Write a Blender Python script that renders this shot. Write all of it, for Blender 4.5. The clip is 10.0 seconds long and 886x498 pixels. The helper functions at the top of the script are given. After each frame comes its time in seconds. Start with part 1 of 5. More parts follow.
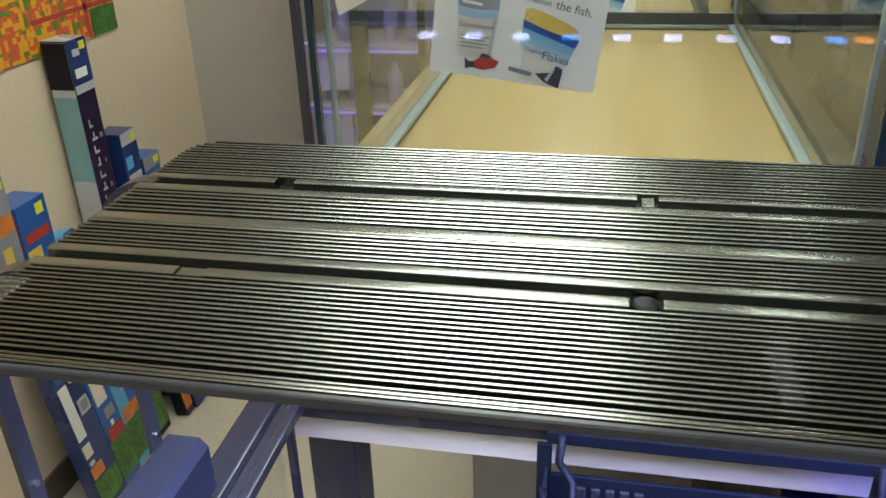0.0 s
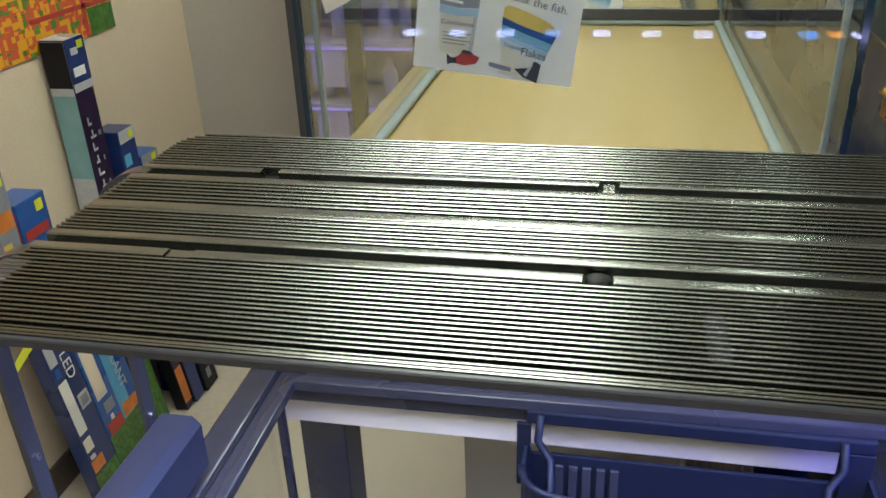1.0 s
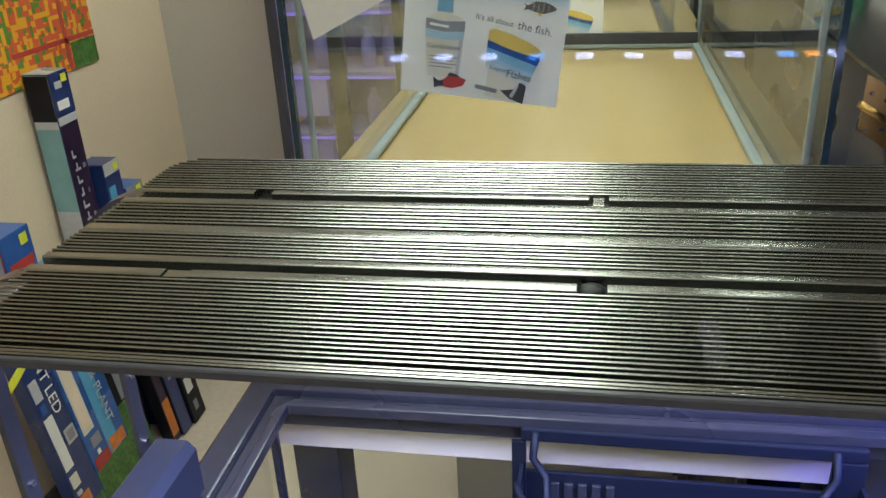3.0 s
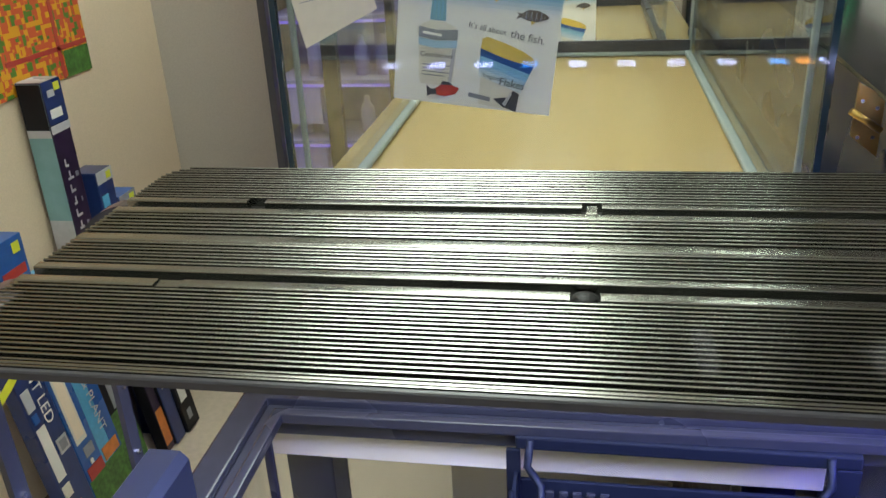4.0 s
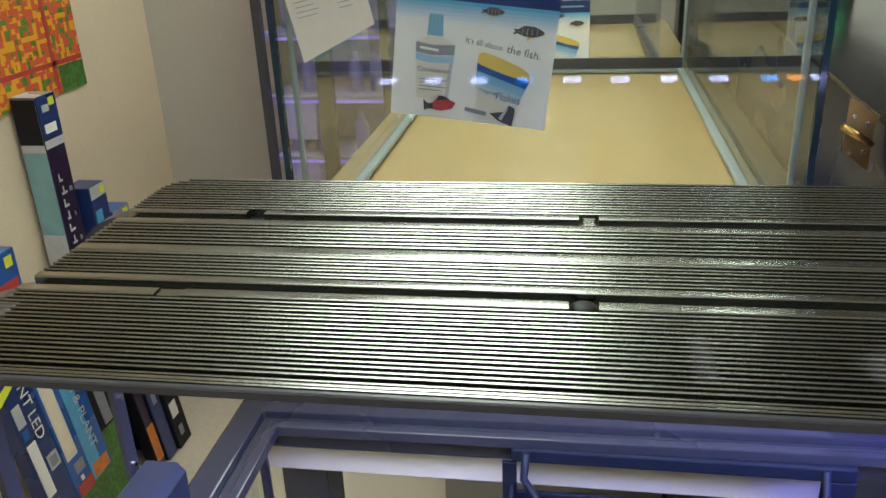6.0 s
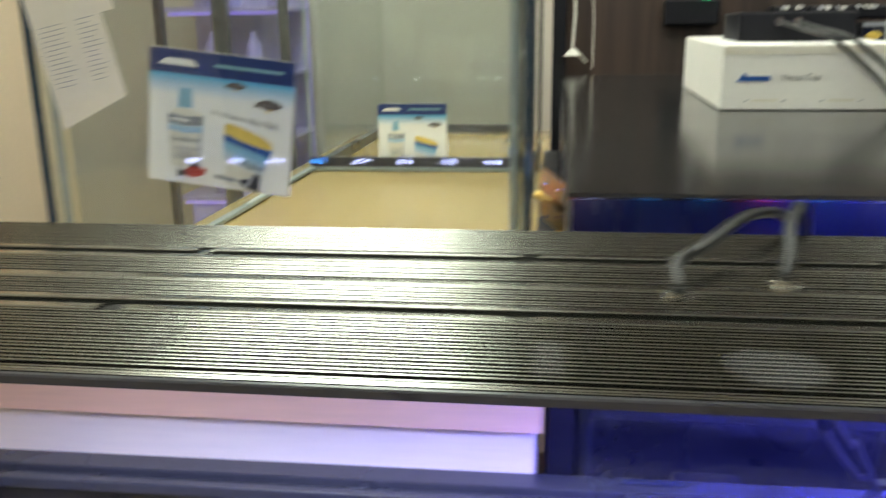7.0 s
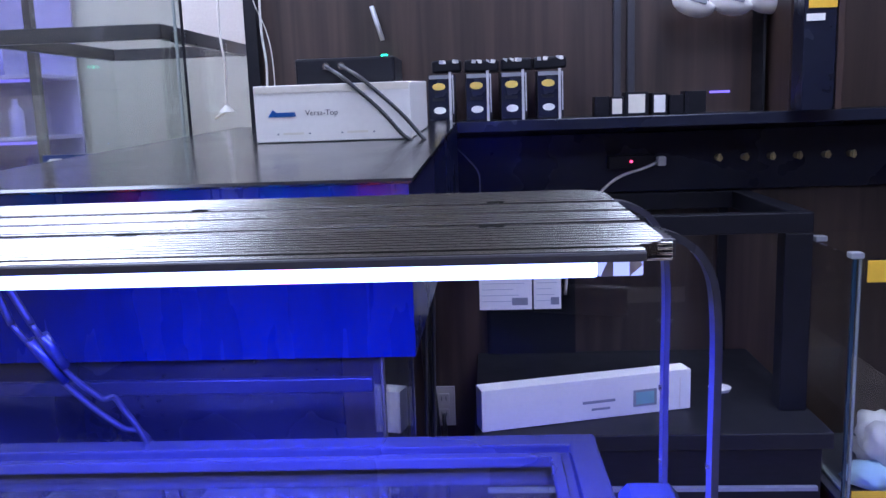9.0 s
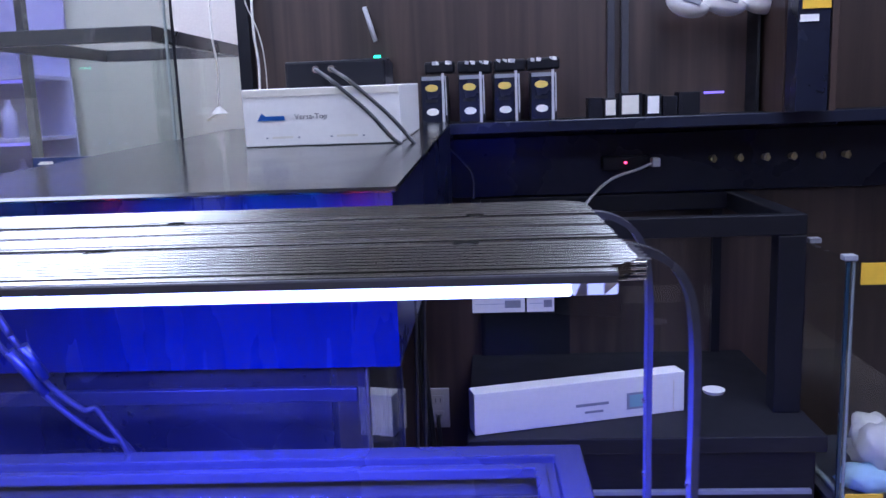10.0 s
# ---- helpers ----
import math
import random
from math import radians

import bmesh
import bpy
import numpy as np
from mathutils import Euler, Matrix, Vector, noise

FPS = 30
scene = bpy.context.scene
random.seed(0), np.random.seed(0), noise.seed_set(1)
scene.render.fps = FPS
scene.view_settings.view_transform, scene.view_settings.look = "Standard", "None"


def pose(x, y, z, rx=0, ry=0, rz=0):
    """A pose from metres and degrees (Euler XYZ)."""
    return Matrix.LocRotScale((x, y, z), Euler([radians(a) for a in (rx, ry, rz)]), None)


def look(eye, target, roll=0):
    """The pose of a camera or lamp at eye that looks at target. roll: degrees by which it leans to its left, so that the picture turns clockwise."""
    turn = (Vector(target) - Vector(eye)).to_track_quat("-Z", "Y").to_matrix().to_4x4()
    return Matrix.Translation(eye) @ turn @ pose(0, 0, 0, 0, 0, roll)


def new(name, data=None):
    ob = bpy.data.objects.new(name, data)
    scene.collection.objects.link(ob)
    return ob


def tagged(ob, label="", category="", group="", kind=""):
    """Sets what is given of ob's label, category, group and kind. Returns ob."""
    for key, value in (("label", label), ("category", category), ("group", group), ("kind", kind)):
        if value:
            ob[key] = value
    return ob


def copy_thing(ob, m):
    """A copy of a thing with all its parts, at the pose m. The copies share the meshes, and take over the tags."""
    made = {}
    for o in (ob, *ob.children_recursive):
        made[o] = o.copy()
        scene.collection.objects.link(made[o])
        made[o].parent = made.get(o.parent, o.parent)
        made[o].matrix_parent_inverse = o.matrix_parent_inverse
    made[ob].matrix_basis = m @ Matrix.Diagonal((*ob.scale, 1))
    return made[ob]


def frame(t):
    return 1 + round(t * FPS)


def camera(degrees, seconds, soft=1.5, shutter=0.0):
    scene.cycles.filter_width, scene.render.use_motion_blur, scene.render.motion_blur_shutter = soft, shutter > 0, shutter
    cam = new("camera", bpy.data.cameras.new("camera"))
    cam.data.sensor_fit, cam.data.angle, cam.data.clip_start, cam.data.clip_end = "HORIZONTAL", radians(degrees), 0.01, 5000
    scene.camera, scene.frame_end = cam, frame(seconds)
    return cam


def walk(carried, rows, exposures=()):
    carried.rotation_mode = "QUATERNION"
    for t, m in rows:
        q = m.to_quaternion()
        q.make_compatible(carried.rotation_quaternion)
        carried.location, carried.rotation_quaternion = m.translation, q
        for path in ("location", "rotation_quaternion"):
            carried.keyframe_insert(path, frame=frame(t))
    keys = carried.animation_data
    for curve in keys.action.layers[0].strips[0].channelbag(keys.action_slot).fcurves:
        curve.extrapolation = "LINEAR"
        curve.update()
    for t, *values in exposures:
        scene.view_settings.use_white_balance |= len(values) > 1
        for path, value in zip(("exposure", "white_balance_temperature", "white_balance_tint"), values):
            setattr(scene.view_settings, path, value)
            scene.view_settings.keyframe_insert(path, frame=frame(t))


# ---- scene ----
cam = camera(56.3, 10.0, shutter=0.4)
PATH = [
    (0, (0.016, -0.039, 1.716), (-0.363, 1.714, 0.831), -1.9),
    (0.5, (0.027, -0.058, 1.726), (-0.352, 1.692, 0.834), -2.1),
    (1, (0.037, -0.066, 1.722), (-0.342, 1.684, 0.831), -2.2),
    (1.5, (0.041, -0.076, 1.718), (-0.321, 1.696, 0.865), -2.6),
    (2, (0.041, -0.075, 1.717), (-0.316, 1.707, 0.881), -2.9),
    (3.5, (0.031, -0.075, 1.719), (-0.31, 1.713, 0.892), -2.9),
    (4, (0.034, -0.074, 1.719), (-0.3, 1.721, 0.902), -2.9),
    (4.5, (0.036, -0.072, 1.718), (-0.29, 1.728, 0.911), -2.7),
    (5, (0.045, -0.072, 1.723), (-0.28, 1.732, 0.924), -2.7),
    (6.3, (0.029, -0.081, 1.711), (-0.287, 1.734, 0.933), -2.5),
    (6.5, (0.056, -0.081, 1.702), (-0.266, 1.735, 0.927), -2.5),
    (6.8, (0.169, -0.098, 1.692), (-0.127, 1.774, 1.054), -1.2),
    (7, (0.262, -0.105, 1.673), (0.005, 1.811, 1.16), -0.8),
    (7.2, (0.351, -0.101, 1.656), (0.15, 1.841, 1.221), 0.2),
    (7.5, (0.484, -0.126, 1.637), (0.309, 1.805, 1.146), 1.8),
    (7.8, (0.608, -0.142, 1.627), (0.419, 1.784, 1.125), 2.1),
    (8, (0.686, -0.15, 1.622), (0.484, 1.777, 1.125), 2.1),
    (8.2, (0.764, -0.152, 1.623), (0.581, 1.797, 1.214), 0.8),
    (8.5, (0.876, -0.148, 1.621), (0.732, 1.818, 1.281), -2.2),
    (9, (0.882, -0.187, 1.604), (0.762, 1.78, 1.263), -2.0),
    (9.5, (0.865, -0.183, 1.605), (0.75, 1.783, 1.258), -1.9),
    (10, (0.896, -0.177, 1.613), (0.778, 1.789, 1.266), -2.1),
]
EXPOSURES = [(0.0, -0.08, 6500, 10), (6.5, -0.08, 6500, 10), (7.0, 0.16, 6800, 10), (7.75, 0.22, 7000, 12), (8.05, 0.12, 5400, 30), (8.6, 0.12, 5000, 40), (9.1, 0.24, 5000, 40), (10.0, 0.24, 5000, 40)]
walk(cam, [(t, look(eye, target, roll)) for t, eye, target, roll in PATH], EXPOSURES)

# ---- light: dim world behind closed walls, ceiling troffers, the aquarium fixture itself ----
world = bpy.data.worlds.new("world")
scene.world = world
world.use_nodes = True
world.node_tree.nodes["Background"].inputs[0].default_value = (0.9, 0.92, 1.0, 1)
world.node_tree.nodes["Background"].inputs[1].default_value = 0.02
TROFFER = 11.5        # strength of the ceiling diffusers
STRIP = 4.5          # strength of the lit acrylic of the aquarium light
DOWN = 5.0           # base watts of the LED rows and the fill under the aquarium light


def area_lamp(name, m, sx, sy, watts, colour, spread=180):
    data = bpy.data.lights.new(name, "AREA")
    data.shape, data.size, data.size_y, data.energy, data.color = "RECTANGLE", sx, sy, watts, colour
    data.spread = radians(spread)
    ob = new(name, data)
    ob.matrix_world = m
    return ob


# lamps under the light: an added fill, then blue-white rows of diodes shining down
# The fill is tilted back, to bring blue onto the hood's front.
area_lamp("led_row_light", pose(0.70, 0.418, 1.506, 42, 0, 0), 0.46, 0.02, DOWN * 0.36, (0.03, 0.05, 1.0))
area_lamp("led_row_light", pose(0.08, 0.30, 1.503), 0.58, 0.14, DOWN * 1.25, (0.48, 0.57, 1.0), 115)
area_lamp("led_row_light", pose(0.68, 0.32, 1.503), 0.48, 0.14, DOWN * 4.4, (0.085, 0.09, 1.0), 165)

# ---- materials ----


def mat(name, colour, rough=0.5, metal=0.0, vary=0.12, grain=60.0, bump=0.08, spec=0.5, coat=0.0, big=4.0, stretch=(1, 1, 1), aniso=0.0):
    """A painted, moulded or printed surface: colour varied at two scales, roughness wear, fine relief."""
    m = bpy.data.materials.new(name)
    m.use_nodes = True
    nt = m.node_tree
    b = nt.nodes["Principled BSDF"]
    b.inputs["Metallic"].default_value = metal
    b.inputs["Specular IOR Level"].default_value = spec
    b.inputs["Coat Weight"].default_value = coat
    tc = nt.nodes.new("ShaderNodeTexCoord")
    mp = nt.nodes.new("ShaderNodeMapping")
    mp.inputs["Scale"].default_value = stretch
    nt.links.new(tc.outputs["Object"], mp.inputs["Vector"])
    n1 = nt.nodes.new("ShaderNodeTexNoise")
    n1.inputs["Scale"].default_value, n1.inputs["Detail"].default_value = big, 4
    n2 = nt.nodes.new("ShaderNodeTexNoise")
    n2.inputs["Scale"].default_value, n2.inputs["Detail"].default_value = grain, 3
    for n in (n1, n2):
        nt.links.new(mp.outputs[0], n.inputs["Vector"])
    add = nt.nodes.new("ShaderNodeMath")
    add.operation = "ADD"
    nt.links.new(n1.outputs["Fac"], add.inputs[0])
    nt.links.new(n2.outputs["Fac"], add.inputs[1])
    ramp = nt.nodes.new("ShaderNodeMapRange")
    ramp.inputs["From Min"].default_value, ramp.inputs["From Max"].default_value = 0.6, 1.4
    ramp.inputs["To Min"].default_value, ramp.inputs["To Max"].default_value = 1 - vary, 1 + vary
    nt.links.new(add.outputs[0], ramp.inputs["Value"])
    mix = nt.nodes.new("ShaderNodeMix")
    mix.data_type, mix.blend_type = "RGBA", "MULTIPLY"
    mix.inputs[0].default_value = 1.0
    mix.inputs[6].default_value = (*colour, 1)
    nt.links.new(ramp.outputs[0], mix.inputs[7])
    nt.links.new(mix.outputs[2], b.inputs["Base Color"])
    rr = nt.nodes.new("ShaderNodeMapRange")
    rr.inputs["From Min"].default_value, rr.inputs["From Max"].default_value = 0.3, 0.7
    rr.inputs["To Min"].default_value, rr.inputs["To Max"].default_value = max(0.02, rough * 0.82), min(1, rough * 1.18)
    nt.links.new(n1.outputs["Fac"], rr.inputs["Value"])
    nt.links.new(rr.outputs[0], b.inputs["Roughness"])
    if aniso:
        tg = nt.nodes.new("ShaderNodeTangent")
        tg.direction_type, tg.axis = "RADIAL", "X"
        nt.links.new(tg.outputs[0], b.inputs["Tangent"])
        b.inputs["Anisotropic"].default_value = aniso
    if bump:
        bp = nt.nodes.new("ShaderNodeBump")
        bp.inputs["Strength"].default_value, bp.inputs["Distance"].default_value = bump, 0.002
        nt.links.new(n2.outputs["Fac"], bp.inputs["Height"])
        nt.links.new(bp.outputs[0], b.inputs["Normal"])
    return m


def wood(name, dark, light, rough=0.45, axis="Z", scale=3.0):
    """Grain drawn out along one axis."""
    m = mat(name, light, rough, vary=0.1, bump=0.0)
    nt = m.node_tree
    b = nt.nodes["Principled BSDF"]
    tc = nt.nodes.new("ShaderNodeTexCoord")
    mp = nt.nodes.new("ShaderNodeMapping")
    s = {"X": (0.6, 14, 14), "Y": (14, 0.6, 14), "Z": (14, 14, 0.6)}[axis]
    mp.inputs["Scale"].default_value = s
    nt.links.new(tc.outputs["Object"], mp.inputs["Vector"])
    n = nt.nodes.new("ShaderNodeTexNoise")
    n.inputs["Scale"].default_value, n.inputs["Detail"].default_value, n.inputs["Distortion"].default_value = scale, 6, 0.6
    nt.links.new(mp.outputs[0], n.inputs["Vector"])
    cr = nt.nodes.new("ShaderNodeValToRGB")
    cr.color_ramp.elements[0].position, cr.color_ramp.elements[1].position = 0.32, 0.7
    cr.color_ramp.elements[0].color, cr.color_ramp.elements[1].color = (*dark, 1), (*light, 1)
    nt.links.new(n.outputs["Fac"], cr.inputs[0])
    nt.links.new(cr.outputs[0], b.inputs["Base Color"])
    bp = nt.nodes.new("ShaderNodeBump")
    bp.inputs["Strength"].default_value, bp.inputs["Distance"].default_value = 0.12, 0.001
    nt.links.new(n.outputs["Fac"], bp.inputs["Height"])
    nt.links.new(bp.outputs[0], b.inputs["Normal"])
    return m


def pane_glass(name, tint=(0.96, 0.98, 0.97), rough=0.0, haze=0.0):
    """Clear sheet: light passes straight, gloss by the angle."""
    m = bpy.data.materials.new(name)
    m.use_nodes = True
    nt = m.node_tree
    nt.nodes.clear()
    out = nt.nodes.new("ShaderNodeOutputMaterial")
    tr = nt.nodes.new("ShaderNodeBsdfTransparent")
    tr.inputs[0].default_value = (*tint, 1)
    gl = nt.nodes.new("ShaderNodeBsdfGlossy")
    gl.inputs["Roughness"].default_value = rough
    lw = nt.nodes.new("ShaderNodeLayerWeight")
    lw.inputs["Blend"].default_value = 0.5
    pw = nt.nodes.new("ShaderNodeMath")
    pw.operation = "POWER"
    pw.inputs[1].default_value = 5.0
    nt.links.new(lw.outputs["Facing"], pw.inputs[0])
    fr = nt.nodes.new("ShaderNodeMapRange")
    fr.inputs["To Min"].default_value, fr.inputs["To Max"].default_value = 0.035, 0.9
    nt.links.new(pw.outputs[0], fr.inputs["Value"])
    mx = nt.nodes.new("ShaderNodeMixShader")
    nt.links.new(fr.outputs[0], mx.inputs[0])
    nt.links.new(tr.outputs[0], mx.inputs[1])
    nt.links.new(gl.outputs[0], mx.inputs[2])
    nt.links.new(mx.outputs[0], out.inputs[0])
    # A diffuse share stands in for the veil of light over the glass.
    if haze:
        df = nt.nodes.new("ShaderNodeBsdfDiffuse")
        df.inputs[0].default_value = (0.75, 0.75, 0.75, 1)
        tc = nt.nodes.new("ShaderNodeTexCoord")
        nz = nt.nodes.new("ShaderNodeTexNoise")
        nz.inputs["Scale"].default_value, nz.inputs["Detail"].default_value = 7, 5
        nt.links.new(tc.outputs["Object"], nz.inputs["Vector"])
        mr = nt.nodes.new("ShaderNodeMapRange")
        mr.inputs["From Min"].default_value, mr.inputs["From Max"].default_value = 0.3, 0.7
        mr.inputs["To Min"].default_value, mr.inputs["To Max"].default_value = haze * 0.4, haze * 1.6
        nt.links.new(nz.outputs["Fac"], mr.inputs["Value"])
        md = nt.nodes.new("ShaderNodeMixShader")
        nt.links.new(mr.outputs[0], md.inputs[0])
        nt.links.new(mx.outputs[0], md.inputs[1])
        nt.links.new(df.outputs[0], md.inputs[2])
        nt.links.new(md.outputs[0], out.inputs[0])
    return m


def glow(name, colour, strength):
    m = bpy.data.materials.new(name)
    m.use_nodes = True
    nt = m.node_tree
    nt.nodes.clear()
    out = nt.nodes.new("ShaderNodeOutputMaterial")
    em = nt.nodes.new("ShaderNodeEmission")
    em.inputs[0].default_value, em.inputs[1].default_value = (*colour, 1), strength
    nt.links.new(em.outputs[0], out.inputs[0])
    return m


def led_acrylic(name, strength):
    """Lit acrylic edge: white with patches of the coloured diodes behind it."""
    m = glow(name, (1, 1, 1), strength)
    nt = m.node_tree
    em = [n for n in nt.nodes if n.type == "EMISSION"][0]
    tc = nt.nodes.new("ShaderNodeTexCoord")
    mp = nt.nodes.new("ShaderNodeMapping")
    mp.inputs["Scale"].default_value = (85, 0, 0)
    nt.links.new(tc.outputs["Object"], mp.inputs["Vector"])
    fl = nt.nodes.new("ShaderNodeVectorMath")
    fl.operation = "FLOOR"
    nt.links.new(mp.outputs[0], fl.inputs[0])
    wn = nt.nodes.new("ShaderNodeTexWhiteNoise")
    wn.noise_dimensions = "3D"
    nt.links.new(fl.outputs[0], wn.inputs["Vector"])
    cr = nt.nodes.new("ShaderNodeValToRGB")
    cr.color_ramp.interpolation = "CONSTANT"
    e = cr.color_ramp.elements
    e[0].position, e[0].color = 0.0, (0.45, 0.55, 1, 1)
    e[1].position, e[1].color = 0.70, (0.30, 0.42, 1.0, 1)
    for p, c in ((0.80, (0.70, 0.36, 0.75, 1)), (0.85, (0.26, 0.62, 0.85, 1)), (0.90, (0.45, 0.55, 1, 1))):
        el = e.new(p)
        el.color = c
    nt.links.new(wn.outputs["Value"], cr.inputs[0])
    nt.links.new(cr.outputs[0], em.inputs[0])
    return m


def mosaic(name):
    """Flat printed picture made of square cells, in orange, red and green."""
    m = mat(name, (0.5, 0.3, 0.1), 0.5, bump=0.0)
    nt = m.node_tree
    b = nt.nodes["Principled BSDF"]
    tc = nt.nodes.new("ShaderNodeTexCoord")
    vals = []
    for k, sc in enumerate(((0, 62, 62), (0, 26, 70), (0, 66, 22))):
        mp = nt.nodes.new("ShaderNodeMapping")
        mp.inputs["Scale"].default_value = sc
        mp.inputs["Location"].default_value = (0.5, 3.3 * k, 1.7 * k)
        nt.links.new(tc.outputs["Object"], mp.inputs["Vector"])
        fl = nt.nodes.new("ShaderNodeVectorMath")
        fl.operation = "FLOOR"
        nt.links.new(mp.outputs[0], fl.inputs[0])
        wn = nt.nodes.new("ShaderNodeTexWhiteNoise")
        nt.links.new(fl.outputs[0], wn.inputs["Vector"])
        vals.append(wn.outputs["Value"])
    mx = nt.nodes.new("ShaderNodeMath")
    mx.operation = "MAXIMUM"
    nt.links.new(vals[1], mx.inputs[0])
    nt.links.new(vals[2], mx.inputs[1])
    av = nt.nodes.new("ShaderNodeMix")
    av.data_type = "FLOAT"
    av.inputs[0].default_value = 0.3
    nt.links.new(mx.outputs[0], av.inputs[2])
    nt.links.new(vals[0], av.inputs[3])
    cr = nt.nodes.new("ShaderNodeValToRGB")
    cr.color_ramp.interpolation = "CONSTANT"
    e = cr.color_ramp.elements
    e[0].position, e[0].color = 0.0, (0.10, 0.22, 0.03, 1)
    e[1].position, e[1].color = 0.46, (0.62, 0.10, 0.04, 1)
    el = e.new(0.70)
    el.color = (0.75, 0.36, 0.02, 1)
    nt.links.new(av.outputs[0], cr.inputs[0])
    nt.links.new(cr.outputs[0], b.inputs["Base Color"])
    return m


M_WALL = mat("beige_wall_paint", (0.72, 0.585, 0.42), 0.6, vary=0.09, grain=180, bump=0.08, big=1.6)
M_WALL2 = mat("grey_wall_paint", (0.475, 0.440, 0.395), 0.6, vary=0.09, grain=180, bump=0.08, big=1.6)
M_CEIL = mat("ceiling_tile", (0.75, 0.73, 0.68), 0.8, vary=0.06, grain=120, bump=0.2)
M_FLOOR = mat("floor_vinyl", (0.62, 0.53, 0.42), 0.35, vary=0.12, grain=45, bump=0.03, big=3)
M_BASE = mat("vinyl_baseboard", (0.10, 0.075, 0.06), 0.45)
M_BROWN = wood("dark_brown_panel", (0.024, 0.015, 0.012), (0.064, 0.039, 0.031), 0.45, "Z", 2.0)
M_DARKWOOD = mat("black_stained_wood", (0.010, 0.010, 0.013), 0.5, vary=0.3, grain=30, bump=0.1, spec=0.3, stretch=(1, 1, 6))
M_HOOD = mat("navy_painted_wood", (0.006, 0.008, 0.034), 0.27, vary=0.2, grain=24, bump=0.04, spec=0.35, stretch=(6, 1, 1))
M_SEALED = mat("yellowed_sealant", (0.05, 0.045, 0.012), 0.5)
M_BLACKGLOSS = mat("black_gloss_lid", (0.012, 0.012, 0.013), 0.16, vary=0.3, grain=14, bump=0.0, spec=0.6, big=6)
M_FIN = mat("dark_anodised_aluminium", (0.335, 0.335, 0.305), 0.235, metal=1.0, vary=0.04, grain=60, bump=0.0, big=3, stretch=(0.3, 1, 1))


def dull_spots(m, spots):
    """Dull greyish spots on the plate, each (x, y, half width, half depth, round)."""
    nt = m.node_tree
    b = nt.nodes["Principled BSDF"]
    out = [n for n in nt.nodes if n.type == "OUTPUT_MATERIAL"][0]
    tc = nt.nodes.new("ShaderNodeTexCoord")
    nz = nt.nodes.new("ShaderNodeTexNoise")
    nz.inputs["Scale"].default_value = 160
    nt.links.new(tc.outputs["Object"], nz.inputs["Vector"])
    total = None
    for x, y, hw, hd, rnd in spots:
        mp = nt.nodes.new("ShaderNodeMapping")
        mp.vector_type = "TEXTURE"
        mp.inputs["Location"].default_value = (x, y, 0)
        mp.inputs["Scale"].default_value = (hw, hd, 1)
        nt.links.new(tc.outputs["Object"], mp.inputs["Vector"])
        sp = nt.nodes.new("ShaderNodeSeparateXYZ")
        nt.links.new(mp.outputs[0], sp.inputs[0])
        power = 2.0 if rnd else 8.0
        terms = []
        for axis in (0, 1):
            ab = nt.nodes.new("ShaderNodeMath")
            ab.operation = "ABSOLUTE"
            nt.links.new(sp.outputs[axis], ab.inputs[0])
            pw = nt.nodes.new("ShaderNodeMath")
            pw.operation, pw.inputs[1].default_value = "POWER", power
            nt.links.new(ab.outputs[0], pw.inputs[0])
            terms.append(pw)
        ad = nt.nodes.new("ShaderNodeMath")
        nt.links.new(terms[0].outputs[0], ad.inputs[0])
        nt.links.new(terms[1].outputs[0], ad.inputs[1])
        wob = nt.nodes.new("ShaderNodeMath")
        wob.operation = "ADD"
        nt.links.new(ad.outputs[0], wob.inputs[0])
        nt.links.new(nz.outputs["Fac"], wob.inputs[1])
        mr = nt.nodes.new("ShaderNodeMapRange")
        mr.inputs["From Min"].default_value, mr.inputs["From Max"].default_value = 1.75, 1.25
        mr.inputs["To Min"].default_value, mr.inputs["To Max"].default_value = 0.0, 0.30
        nt.links.new(wob.outputs[0], mr.inputs["Value"])
        if total is None:
            total = mr.outputs[0]
        else:
            mx = nt.nodes.new("ShaderNodeMath")
            mx.operation = "MAXIMUM"
            nt.links.new(total, mx.inputs[0])
            nt.links.new(mr.outputs[0], mx.inputs[1])
            total = mx.outputs[0]
    spot_bsdf = nt.nodes.new("ShaderNodeBsdfPrincipled")
    spot_bsdf.inputs["Base Color"].default_value = (0.20, 0.20, 0.22, 1)
    spot_bsdf.inputs["Roughness"].default_value = 0.6
    ms = nt.nodes.new("ShaderNodeMixShader")
    nt.links.new(total, ms.inputs[0])
    nt.links.new(b.outputs[0], ms.inputs[1])
    nt.links.new(spot_bsdf.outputs[0], ms.inputs[2])
    nt.links.new(ms.outputs[0], out.inputs[0])


dull_spots(M_FIN, ((-0.259, -0.094, 0.0045, 0.0185, False), (-0.164, -0.098, 0.031, 0.0225, True), (-0.082, -0.098, 0.0060, 0.0180, False), (0.012, -0.099, 0.020, 0.0200, True)))
# The plate's colour holds the shade between the fins.
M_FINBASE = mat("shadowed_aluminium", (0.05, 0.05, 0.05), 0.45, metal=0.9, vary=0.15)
M_SLOT = mat("black_screw_and_slot_shade", (0.02, 0.02, 0.02), 0.5, metal=0.6)
M_RIM = mat("black_plastic_rim", (0.028, 0.028, 0.034), 0.26, vary=0.15, grain=70, bump=0.05)
M_LEG = mat("black_painted_steel", (0.045, 0.045, 0.055), 0.3, vary=0.2, grain=120, bump=0.03)
M_CLAMP = mat("smoky_plastic", (0.020, 0.023, 0.038), 0.26, vary=0.08, grain=50, bump=0.02, spec=0.6)
